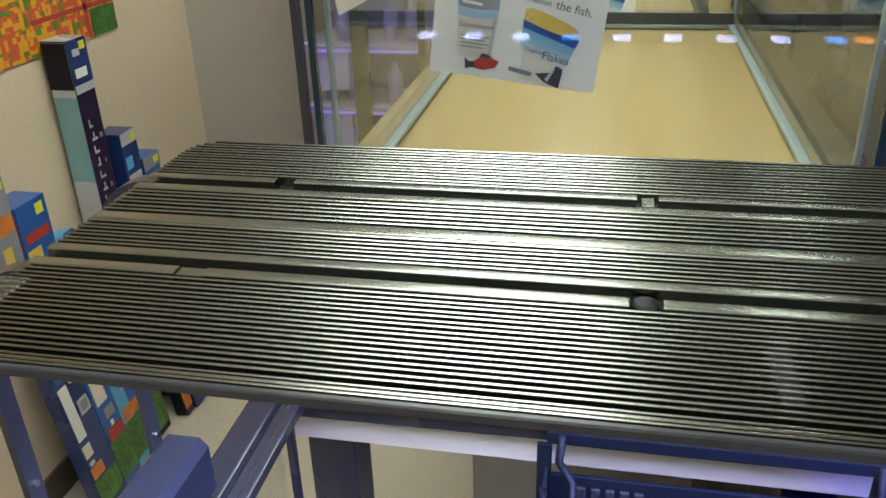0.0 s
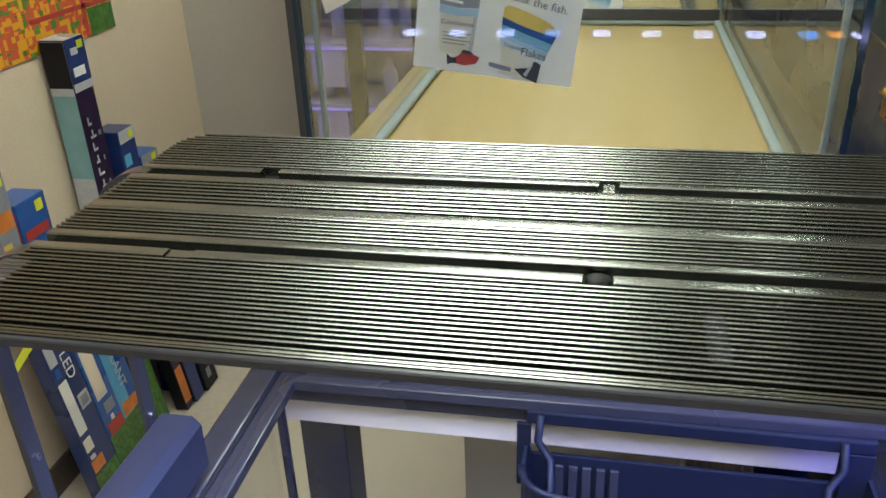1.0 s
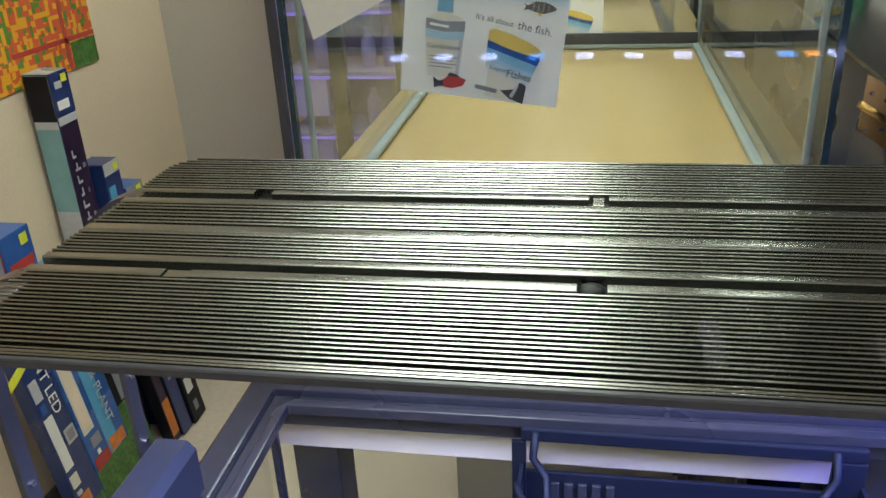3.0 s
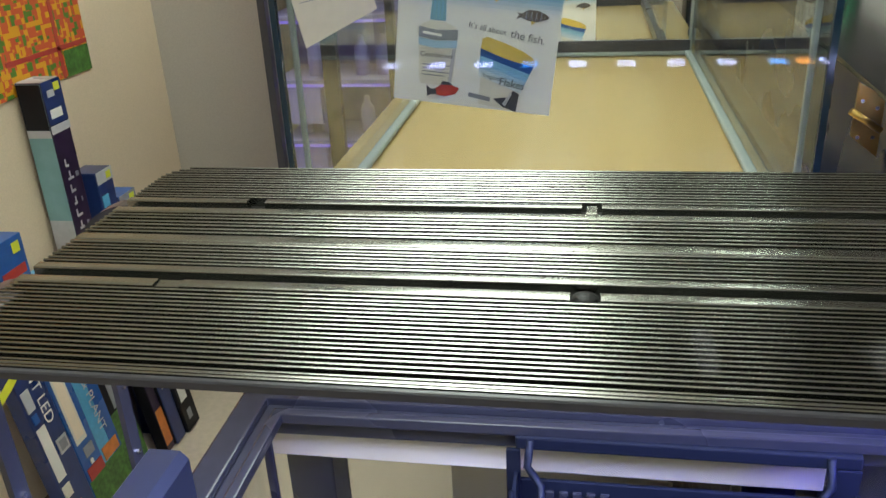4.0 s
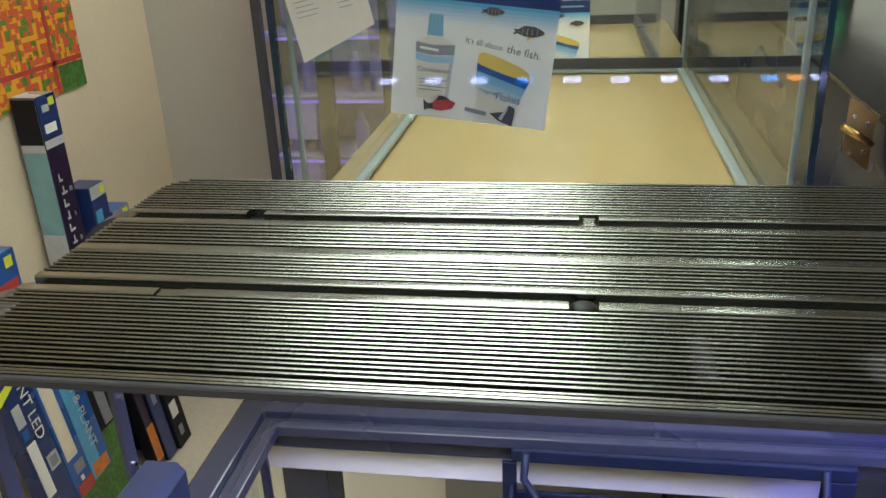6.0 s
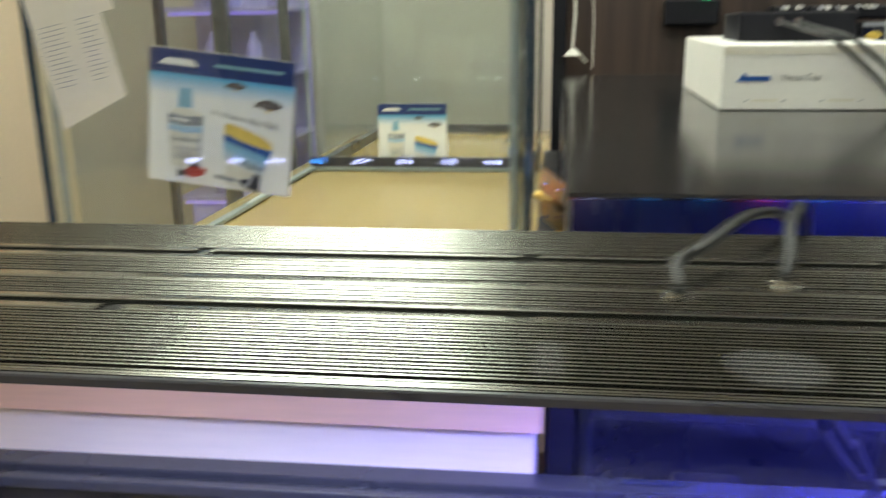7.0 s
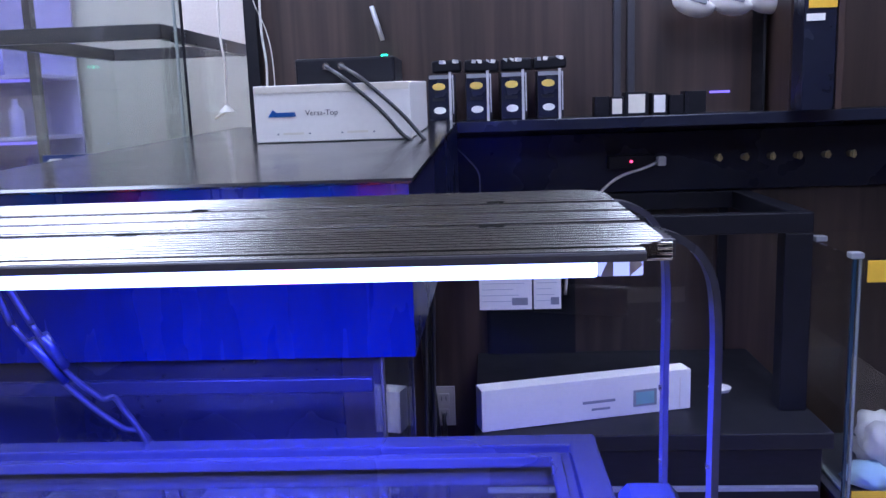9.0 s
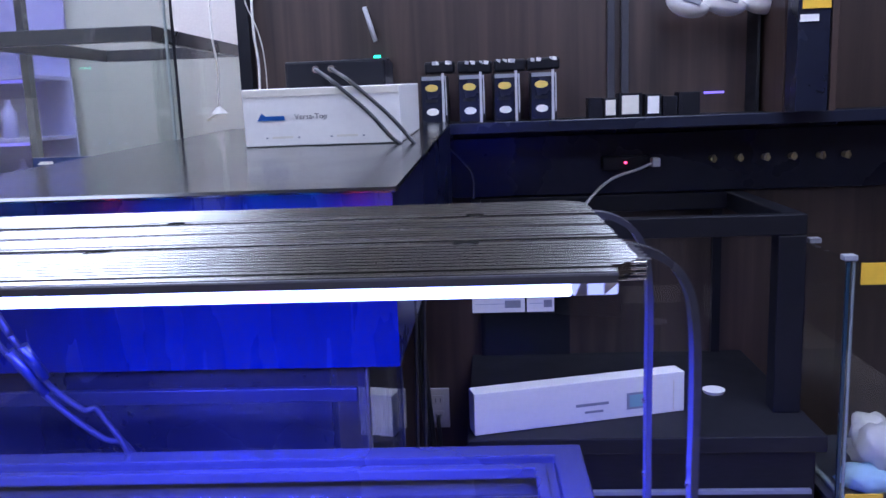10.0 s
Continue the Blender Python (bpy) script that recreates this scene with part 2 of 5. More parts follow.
M_CABLE = mat("black_rubber_cable", (0.014, 0.014, 0.015), 0.42, vary=0.2, grain=160, bump=0.05)
M_NICKEL = mat("nickel", (0.78, 0.76, 0.72), 0.22, metal=1.0, vary=0.1)
M_BRASS = mat("worn_brass", (0.62, 0.42, 0.13), 0.3, metal=1.0, vary=0.2, grain=40)
M_WHITE = mat("white_card", (0.80, 0.78, 0.74), 0.55, vary=0.04, grain=90, bump=0.03)
M_CREAM = mat("cream_card", (0.72, 0.68, 0.58), 0.55, vary=0.05, grain=90, bump=0.03)
M_PAPER = mat("white_paper", (0.82, 0.80, 0.76), 0.6, vary=0.03, bump=0.02)
M_BOARD = mat("pinkish_beech_board", (0.78, 0.48, 0.30), 0.42, vary=0.08, grain=26, bump=0.06, stretch=(0.5, 6, 6))
M_PINKWOOD = mat("white_painted_board", (0.84, 0.70, 0.54), 0.45, vary=0.06, grain=26, bump=0.08, stretch=(0.5, 6, 6))
M_TAN = wood("tan_laminate", (0.41, 0.29, 0.125), (0.445, 0.32, 0.145), 0.15, "Y", 1.2)
M_GLASS = pane_glass("aquarium_glass")
M_HAZY = pane_glass("hazy_aquarium_glass", haze=0.006)
M_LID = pane_glass("faintly_hazy_lid", haze=0.004)
M_GLASSG = mat("glass_edge_green", (0.016, 0.038, 0.062), 0.15, vary=0.1, bump=0.0, spec=0.7)
M_SILICONE = mat("clear_silicone", (0.28, 0.32, 0.31), 0.25, vary=0.1, grain=40, bump=0.15)
M_DIFF = glow("troffer_diffuser", (0.91, 1.0, 0.90), TROFFER)
M_STRIP = led_acrylic("lit_acrylic", STRIP)
M_ENDLIT = glow("faint_glow_acrylic", (0.55, 0.62, 1.0), 0.9)
M_ACRYL = pane_glass("clear_acrylic", (0.8, 0.85, 0.95), 0.05)
M_NAVYP = mat("dark_blue_plastic", (0.010, 0.012, 0.026), 0.28, vary=0.15)
M_BOXP = mat("dull_navy_plastic", (0.008, 0.010, 0.018), 0.5, vary=0.15, spec=0.2)
M_NAVY = mat("navy_print", (0.016, 0.036, 0.145), 0.3, vary=0.25, grain=25, bump=0.02, coat=0.3)
M_BLUE = mat("blue_print", (0.02, 0.10, 0.36), 0.3, vary=0.25, grain=25, bump=0.02, coat=0.3)
M_SKY = mat("sky_blue_print", (0.10, 0.38, 0.62), 0.35, vary=0.15, bump=0.02)
M_CAP = mat("blue_cap_print", (0.20, 0.42, 0.60), 0.35, vary=0.15, bump=0.02)
M_FADE = [mat("sky_fade_print", (0.10 + 0.13 * k, 0.38 + 0.075 * k, 0.62 + 0.025 * k), 0.5, vary=0.05, bump=0.0) for k in range(6)]
M_TEAL = mat("pale_teal_print", (0.20, 0.37, 0.39), 0.35, vary=0.25, grain=8, bump=0.02)
M_PURPLE = mat("purple_black_print", (0.024, 0.012, 0.040), 0.3, vary=0.3, grain=18, bump=0.02)
M_BLACKP = mat("black_print", (0.008, 0.008, 0.012), 0.45, vary=0.25, grain=25, bump=0.02, spec=0.25)
M_GREENP = mat("plant_green_print", (0.06, 0.16, 0.03), 0.35, vary=0.7, grain=60, bump=0.02, big=22)
M_REDP = mat("red_print", (0.45, 0.05, 0.04), 0.4, vary=0.15, bump=0.02)
M_ORANGE = mat("orange_print", (0.65, 0.20, 0.04), 0.4, vary=0.3, grain=30, bump=0.02)
M_YELLOW = mat("yellow_sticker", (0.70, 0.72, 0.05), 0.5, vary=0.05, bump=0.0)
M_TAG = mat("yellow_price_tag", (0.75, 0.46, 0.02), 0.5, vary=0.08, bump=0.02)
M_YEL2 = mat("yellow_lid_print", (0.70, 0.50, 0.10), 0.4, vary=0.1, bump=0.0)
M_SILVER = mat("silver_print", (0.5, 0.5, 0.52), 0.3, vary=0.1)
M_GREY = mat("grey_print", (0.25, 0.26, 0.29), 0.5, vary=0.15)
M_INK = mat("dark_ink", (0.05, 0.05, 0.06), 0.5, vary=0.1, bump=0.0)
M_MOSAIC = mosaic("cell_picture")
M_PLATE = mat("light_switch_plate", (0.36, 0.33, 0.30), 0.4, vary=0.04)
M_CORD = mat("white_cord", (0.68, 0.66, 0.6), 0.45, vary=0.08)
M_VALVE = mat("brass_valve", (0.55, 0.45, 0.22), 0.35, metal=0.8, vary=0.2)
M_FLUFF = mat("white_floss", (0.55, 0.52, 0.47), 0.9, vary=0.15, grain=50, bump=0.6)
M_PALEBLUE = mat("pale_blue_floss", (0.36, 0.52, 0.62), 0.9, vary=0.15, grain=50, bump=0.5)
M_REDWOOD = wood("red_brown_panel", (0.07, 0.015, 0.012), (0.14, 0.035, 0.025), 0.4, "X", 2.0)
M_DIODES = [glow("diode_white", (0.42, 0.5, 1.0), 32.0), glow("diode_blue", (0.03, 0.28, 1.0), 24.0), glow("diode_amber", (1.0, 0.3, 0.05), 25.0), glow("diode_red", (1.0, 0.05, 0.12), 25.0)]
M_PURP = glow("violet_tube", (0.36, 0.26, 1.0), 0.9)
M_GREENLED = glow("green_indicator", (0.05, 1.0, 0.4), 4.0)
M_REDLED = glow("red_indicator", (1.0, 0.05, 0.1), 4.0)
# Colours of the added rack and its bottles take in violet light.
M_VIOLET = mat("violet_lit_backing", (0.34, 0.31, 0.60), 0.5, vary=0.25, grain=20, big=9)
M_BOTTLE = mat("violet_lit_bottle", (0.40, 0.36, 0.80), 0.3, vary=0.1)

# ---- building helpers ----


def bm_new():
    return bmesh.new()


def add_box(bm, x0, x1, y0, y1, z0, z1, bevel=0.0, seg=2):
    r = bmesh.ops.create_cube(bm, size=1.0)
    vs = r["verts"]
    bmesh.ops.scale(bm, vec=(x1 - x0, y1 - y0, z1 - z0), verts=vs)
    bmesh.ops.translate(bm, vec=((x0 + x1) / 2, (y0 + y1) / 2, (z0 + z1) / 2), verts=vs)
    if bevel:
        es = list({e for v in vs for e in v.link_edges})
        bmesh.ops.bevel(bm, geom=es, offset=bevel, segments=seg, affect="EDGES", profile=0.5)
    return bm


def box(x0, x1, y0, y1, z0, z1, bevel=0.0, seg=2):
    return add_box(bm_new(), x0, x1, y0, y1, z0, z1, bevel, seg)


def add_tube(bm, pts, r, n=10):
    """Round rod along a line of points, closed at both ends."""
    pts = [Vector(p) for p in pts]
    rings, side = [], None
    for i, p in enumerate(pts):
        d = (pts[min(i + 1, len(pts) - 1)] - pts[max(i - 1, 0)]).normalized()
        if side is None:
            side = d.orthogonal().normalized()
        side = (side - d * side.dot(d)).normalized()
        up = d.cross(side)
        rings.append([bm.verts.new(p + (side * math.cos(a) + up * math.sin(a)) * r) for a in (2 * math.pi * k / n for k in range(n))])
    for a, b in zip(rings, rings[1:]):
        for k in range(n):
            f = bm.faces.new((a[k], a[(k + 1) % n], b[(k + 1) % n], b[k]))
            f.smooth = True
    bm.faces.new(rings[0][::-1])
    bm.faces.new(rings[-1])
    return bm


def tube(pts, r, n=10):
    return add_tube(bm_new(), pts, r, n)


def curve_pts(ctrl, n=8):
    """Smooth line through control points (Catmull-Rom)."""
    c = [Vector(p) for p in ctrl]
    c = [c[0] * 2 - c[1]] + c + [c[-1] * 2 - c[-2]]
    out = []
    for i in range(1, len(c) - 2):
        for k in range(n):
            t = k / n
            out.append(0.5 * (2 * c[i] + (c[i + 1] - c[i - 1]) * t + (2 * c[i - 1] - 5 * c[i] + 4 * c[i + 1] - c[i + 2]) * t * t
                              + (3 * c[i] - c[i - 1] - 3 * c[i + 1] + c[i + 2]) * t ** 3))
    return out + [c[-2]]


def disc(cx, cy, cz, r, h, axis="Z", n=16, r2=None):
    bm = bm_new()
    bmesh.ops.create_cone(bm, cap_ends=True, segments=n, radius1=r, radius2=r if r2 is None else r2, depth=h)
    if axis == "X":
        bmesh.ops.rotate(bm, matrix=Matrix.Rotation(math.pi / 2, 3, "Y"), verts=bm.verts)
    if axis == "Y":
        bmesh.ops.rotate(bm, matrix=Matrix.Rotation(math.pi / 2, 3, "X"), verts=bm.verts)
    bmesh.ops.translate(bm, vec=(cx, cy, cz), verts=bm.verts)
    return bm


def prism(outline, axis, a, b):
    """A flat outline (list of pairs) drawn out from a to b along an axis."""
    bm = bm_new()
    put = {"X": lambda u, v, w: (w, u, v), "Y": lambda u, v, w: (u, w, v), "Z": lambda u, v, w: (u, v, w)}[axis]
    lo = [bm.verts.new(put(u, v, a)) for u, v in outline]
    hi = [bm.verts.new(put(u, v, b)) for u, v in outline]
    n = len(outline)
    for k in range(n):
        bm.faces.new((lo[k], lo[(k + 1) % n], hi[(k + 1) % n], hi[k]))
    bm.faces.new(lo[::-1])
    bm.faces.new(hi)
    bmesh.ops.recalc_face_normals(bm, faces=bm.faces)
    return bm


def ellipse(cu, cv, ru, rv, n=20, turn=0.0):
    c, s = math.cos(turn), math.sin(turn)
    return [(cu + ru * math.cos(a) * c - rv * math.sin(a) * s, cv + ru * math.cos(a) * s + rv * math.sin(a) * c)
            for a in (2 * math.pi * k / n for k in range(n))]


def mesh_ob(name, bm, material):
    me = bpy.data.meshes.new(name)
    bm.to_mesh(me)
    bm.free()
    me.materials.append(material)
    return new(name, me)


def part(name, bm, material, parent, label=""):
    ob = mesh_ob(name, bm, material)
    ob.parent = parent
    return tagged(ob, label)


def thing(name, label, category, at=(0, 0, 0), group=""):
    ob = new(name)
    ob.location = at
    ob.empty_display_size = 0.05
    return tagged(ob, label, category, group)


def solid(name, bm, material, label, category, group="", kind=""):
    return tagged(mesh_ob(name, bm, material), label, category, group, kind)


def lettering(text, size, m, material, parent, name="lettering"):
    """Printed words, slightly raised."""
    cu = bpy.data.curves.new(name, "FONT")
    cu.body, cu.size, cu.extrude, cu.resolution_u = text, size, 0.0001, 3
    cu.materials.append(material)
    ob = new(name, cu)
    ob.parent = parent
    ob.matrix_local = m
    return ob


# ---- the shop ----
solid("floor", box(-1.7, 3.2, -3.0, 3.0, -0.1, 0.0), M_FLOOR, "pale beige vinyl shop floor", "floor", kind="structure")
solid("wall_left", box(-1.65, -1.521, -3.0, 3.0, 0, 2.9), M_WALL, "plain beige painted wall", "wall", kind="structure")
solid("wall_back", box(-1.521, 0.9, 2.79, 2.9, 0, 2.9), M_WALL2, "greyish painted wall beyond the tanks", "wall", kind="structure")
solid("wall_panelled", box(0.262, 3.1, 2.02, 2.12, 0, 2.9), M_BROWN, "dark brown wood panelled wall", "wall", kind="structure")
solid("wall_return", box(0.262, 0.36, 2.12, 2.79, 0, 2.9), M_WALL2, "greyish painted wall end", "wall", kind="structure")
solid("wall_right", box(3.1, 3.2, -3.0, 2.12, 0, 2.9), M_BROWN, "dark brown wood panelled wall", "wall", kind="structure")
# Unseen wall behind the camera, coloured dark to darken the fins' reflections.
solid("wall_front", box(-1.521, 3.1, -3.0, -2.9, 0, 2.9), M_BROWN, "dark brown wood panelled wall", "wall", kind="structure")
solid("ceiling", box(-1.65, 3.2, -3.0, 3.0, 2.9, 3.0), M_CEIL, "white tiled ceiling", "ceiling", kind="structure")
solid("baseboard", box(-1.521, -1.508, -2.9, 2.79, 0.0, 0.10, 0.003), M_BASE, "dark vinyl baseboard", "baseboard", kind="structure")
solid("baseboard", box(-1.508, 0.262, 2.777, 2.79, 0.0, 0.10, 0.003), M_BASE, "dark vinyl baseboard", "baseboard", kind="structure")


def troffer(x, y):
    t = thing("ceiling_light", "white recessed fluorescent ceiling light, switched on", "ceiling light", (x, y, 2.9), "ceiling lights")
    bm = bm_new()
    for a in ((-0.31, 0.31, -0.62, -0.58), (-0.31, 0.31, 0.58, 0.62), (-0.31, -0.28, -0.58, 0.58), (0.28, 0.31, -0.58, 0.58)):
        add_box(bm, *a, -0.035, 0.0, 0.004)
    part("frame", bm, M_WHITE, t)
    part("diffuser", box(-0.28, 0.28, -0.58, 0.58, -0.022, -0.008), M_DIFF, t)


# The last one is unseen, added to brighten the back wall.
for tx, ty in ((-0.25, 0.80), (1.50, 0.80), (-0.25, -1.6), (2.20, -1.6), (-0.25, 2.10)):
    troffer(tx, ty)

# ---- the aquarium light: a finned aluminium plate on legs over the tank ----
FX0, FX1, FY0, FY1, FZ = -0.262, 0.967, 0.2042, 0.464, 1.536
light = thing("aquarium_light", "long finned aluminium aquarium light, lit, standing over the tank", "aquarium light", (0.344, 0.328, 1.30))


def local(bm, t=light):
    bmesh.ops.translate(bm, vec=-t.location, verts=bm.verts)
    return bm


def end_x(y):
    """Where the plate ends at that depth: its four corners are rounded."""
    r = 0.026
    d = min(y - FY0, FY1 - y)
    return 0.0 if d >= r else r - math.sqrt(max(0.0, r * r - (r - d) ** 2))


plate_outline = []
for x, s in ((FX0, 1), (FX1, -1)):
    ys = [FY0 + (FY1 - FY0) * k / 40 for k in range(41)]
    ys = ys if s == 1 else ys[::-1]
    plate_outline += [(x + s * end_x(y), y) for y in ys]
heat_sink = part("heat_sink", local(prism(plate_outline, "Z", FZ - 0.0073, FZ - 0.0065)), M_FINBASE, light, "heat sink plate, darkened for the shade between the fins")


def rib(y0, y1, z1, x0=None, x1=None, name="fin"):
    """One lengthwise rib with a rounded top."""
    w, z0 = y1 - y0, FZ - 0.0068
    r = min(w * 0.32, 0.0009)
    arc = [math.pi * k / 10 for k in range(6)]
    crown = math.sin(radians(36))
    if w < 0.004:
        top = [(y0 + w * (1 + k / 4) / 2, z1 - w / 2 / crown * (1 - math.sqrt(1 - (crown * k / 4) ** 2))) for k in range(-4, 5)]
        prof = [(y0, z0)] + top + [(y1, z0)]
    else:
        prof = [(y0, z0)] + [(y0 + r - r * math.cos(a), z1 - r + r * math.sin(a)) for a in arc] + [(y1 - r + r * math.cos(a), z1 - r + r * math.sin(a)) for a in arc[::-1]] + [(y1, z0)]
    e = end_x((y0 + y1) / 2)
    bm = prism(prof, "X", (FX0 + e) if x0 is None else x0, (FX1 - e) if x1 is None else x1)
    for f in bm.faces:
        f.smooth = len(f.verts) == 4 and abs(f.normal.z) > 0.02
    for ed in bm.edges:
        if any(len(f.verts) > 4 for f in ed.link_faces):
            ed.smooth = False
    return part(name, local(bm), M_FIN, heat_sink)


def rows(y0, y1, n, thick=0.45):
    pitch = (y1 - y0) / n
    for k in range(n):
        c = y0 + pitch * (k + 0.5)
        rib(c - pitch * thick / 2, c + pitch * thick / 2, FZ - 0.00015 * (k % 2))


NOTCH = [-0.173 + 0.2115 * k for k in range(6)]


def notched(y0, y1, xs, gap=0.0075):
    """A wide rib beside a slot, cut through where the clips sit."""
    e = end_x((y0 + y1) / 2)
    cuts = [FX0 + e] + [v for x in xs for v in (x - gap, x + gap)] + [FX1 - e]
    for a, b in zip(cuts[::2], cuts[1::2]):
        if b - a > 0.004:
            rib(y0, y1, FZ, a, b, "slot_rib")


front_lip = [(0.1940, FZ - 0.0062), (0.1936, FZ - 0.0026), (0.1944, FZ - 0.0018), (0.1962, FZ - 0.0016), (0.1966, FZ - 0.0062)]
part("front_lip", local(prism(front_lip, "X", FX0 + 0.014, FX1 - 0.014)), M_LEG, heat_sink, "dark lower lip of the front edge")
for y0, y1 in ((0.1970, 0.1988), (0.1994, 0.2018), (0.2024, 0.2040)):
    rib(y0, y1, FZ - 0.0010, FX0 + 0.014, FX1 - 0.014)
rows(0.2045, 0.2735, 17)
notched(0.2748, 0.2828, [x - 0.003 for x in NOTCH], 0.0072)
rib(0.2915, 0.2985, FZ)
rows(0.2995, 0.3255, 6)
rib(0.3270, 0.3300, FZ)
rib(0.3312, 0.3408, FZ - 0.0004)
rows(0.3416, 0.3735, 6)
rib(0.3745, 0.3825, FZ)
notched(0.3930, 0.3995, NOTCH, 0.0060)
rows(0.4005, 0.4630, 13)
# Slot floors are coloured black for the shade down in them.
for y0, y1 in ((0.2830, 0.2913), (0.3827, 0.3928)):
    part("slot", local(box(FX0 + 0.001, FX1 - 0.001, y0, y1, FZ - 0.0064, FZ - 0.0056)), M_SLOT, heat_sink, "slot floor blackened for the shade in it")
for k, x in enumerate(NOTCH):
    if k % 2 == 1:
        part("clip", local(box(x - 0.0036, x + 0.0036, 0.3868, 0.3990, FZ - 0.006, FZ - 0.0014, 0.0006)), M_FIN, heat_sink, "small metal clip")
        bm = bm_new()
        bmesh.ops.create_uvsphere(bm, u_segments=16, v_segments=8, radius=0.0068)
        bmesh.ops.scale(bm, vec=(1, 1, 0.45), verts=bm.verts)
        bmesh.ops.translate(bm, vec=(x - 0.003, 0.2838, FZ - 0.0046), verts=bm.verts)
        part("screw_head", local(bm), M_SLOT, heat_sink, "black round screw head")
    else:
        part("notch_floor", local(box(x - 0.0101, x + 0.0041, 0.2750, 0.2826, FZ - 0.0060, FZ - 0.0010)), M_FIN, heat_sink, "shallow machined notch")
# lit acrylic tray under the plate
part("lens_tray", local(box(-0.235, 0.936, 0.238, 0.398, FZ - 0.0228, FZ - 0.0075, 0.0012)), M_STRIP, light, "lit acrylic lens with white, blue, red and green diodes behind it")
# Clear end: emission and pale facets stand in for light from the diodes.
lens_end = part("lens_end", local(box(0.9365, 0.960, 0.240, 0.398, FZ - 0.0228, FZ - 0.0075, 0.0012)), M_ENDLIT, light, "clear end of the lens with an added faint glow")
for k, (u0, u1) in enumerate(((0.9375, 0.9440), (0.9450, 0.9515), (0.9525, 0.9592))):
    z0, z1 = FZ - 0.0222, FZ - 0.0082
    tri_ = ([(u0, z0), (u1, z0), (u1, z1)], [(u0, z1), (u0 + 0.001, z0 + 0.004), (u1, z1)], [(u0, z0), (u1, z0 + 0.006), (u0, z1)])[k]
    part("facet", local(prism(tri_, "Y", 0.2375, 0.2398)), (M_SILVER, M_ENDLIT, M_WHITE)[k], lens_end, "bevelled facet of the clear end, coloured for its glint")
diode_bar = part("diode_bar", local(box(-0.225, 0.915, 0.3985, 0.445, FZ - 0.0290, FZ - 0.0095, 0.001)), M_LEG, light, "black bar with the back row of diodes")
for k in range(20):
    x = -0.202 + 0.0560 * k
    kind = (0, 0, 0, 1, 0, 0, 0, 0, 1)[k % 9] if k < 10 else (1, 1, 3, 1, 0)[k % 5]
    part("diode", local(box(x - 0.010, x + 0.010, 0.4452, 0.4480, 1.5125 - 0.0023, 1.5125 + 0.0023, 0.001)), M_DIODES[kind], diode_bar, "lit diode")
    if k % 9 == 8:
        part("diode", local(box(x + 0.020, x + 0.037, 0.4452, 0.4480, 1.5125 - 0.002, 1.5125 + 0.002, 0.001)), M_DIODES[2], diode_bar, "lit amber diode")
# end caps with a toothed black bracket
for x, s in ((FX1, 1), (FX0, -1)):
    bm = bm_new()
    a, b = sorted((x - s * 0.012, x + s * 0.004))
    add_box(bm, a, b, 0.222, 0.262, FZ - 0.0115, FZ - 0.0005, 0.001)
    for k in range(4):
        c = 0.227 + 0.009 * k
        a, b = sorted((x + s * 0.0035, x + s * 0.0065))
        add_box(bm, a, b, c, c + 0.005, FZ - 0.010, FZ - 0.002)
    brk = part("end_bracket", local(bm), M_LEG, light, "black toothed bracket at the plate's end")
    for k in range(4):
        a, b = sorted((x - s * 0.0105, x + s * 0.0030))
        part("tooth", local(box(a, b, 0.2175, 0.2215, FZ - 0.0105 + 0.0026 * k, FZ - 0.0092 + 0.0026 * k, 0.0003)), M_NICKEL, brk, "thin bright tooth")
# legs: bars that leave the plate's ends, bend and run down outside the rim
for s, x in ((-1, FX0), (1, FX1)):
    out = 0.046
    for y in ((0.283, 0.404) if s < 0 else (0.298, 0.440)):
        path = curve_pts([(x - s * 0.012, y, FZ - 0.008), (x + s * out * 0.35, y, FZ - 0.010), (x + s * out * 0.82, y, FZ - 0.026),
                          (x + s * out, y, FZ - 0.062), (x + s * out, y, FZ - 0.16), (x + s * out, y, FZ - 0.30)], 6)
        bm = bm_new()
        prev = None
        for i, p in enumerate(path):
            d = (path[min(i + 1, len(path) - 1)] - path[max(i - 1, 0)]).normalized()
            nrm = Vector((d.z, 0, -d.x))
            h = 0.0022
            w = 0.0062
            ring = [bm.verts.new(p + nrm * a + Vector((0, b, 0))) for a, b in ((-h, -w), (-h, w), (h, w), (h, -w))]
            if prev:
                for k in range(4):
                    bm.faces.new((prev[k], prev[(k + 1) % 4], ring[(k + 1) % 4], ring[k]))
            else:
                bm.faces.new(ring[::-1])
            prev = ring
        bm.faces.new(prev)
        bmesh.ops.recalc_face_normals(bm, faces=bm.faces)
        leg = part("leg", local(bm), M_LEG, light, "flat black steel leg, bent at the top")
        for z in (FZ - 0.155, FZ - 0.215):
            part("screw", local(disc(x + s * (out - 0.003 * s * s), y, z, 0.0022, 0.0022, "X", 10)) if s > 0 else local(disc(x + s * out + 0.003, y, z, 0.0022, 0.0022, "X", 10)), M_NICKEL, leg, "small bright screw")
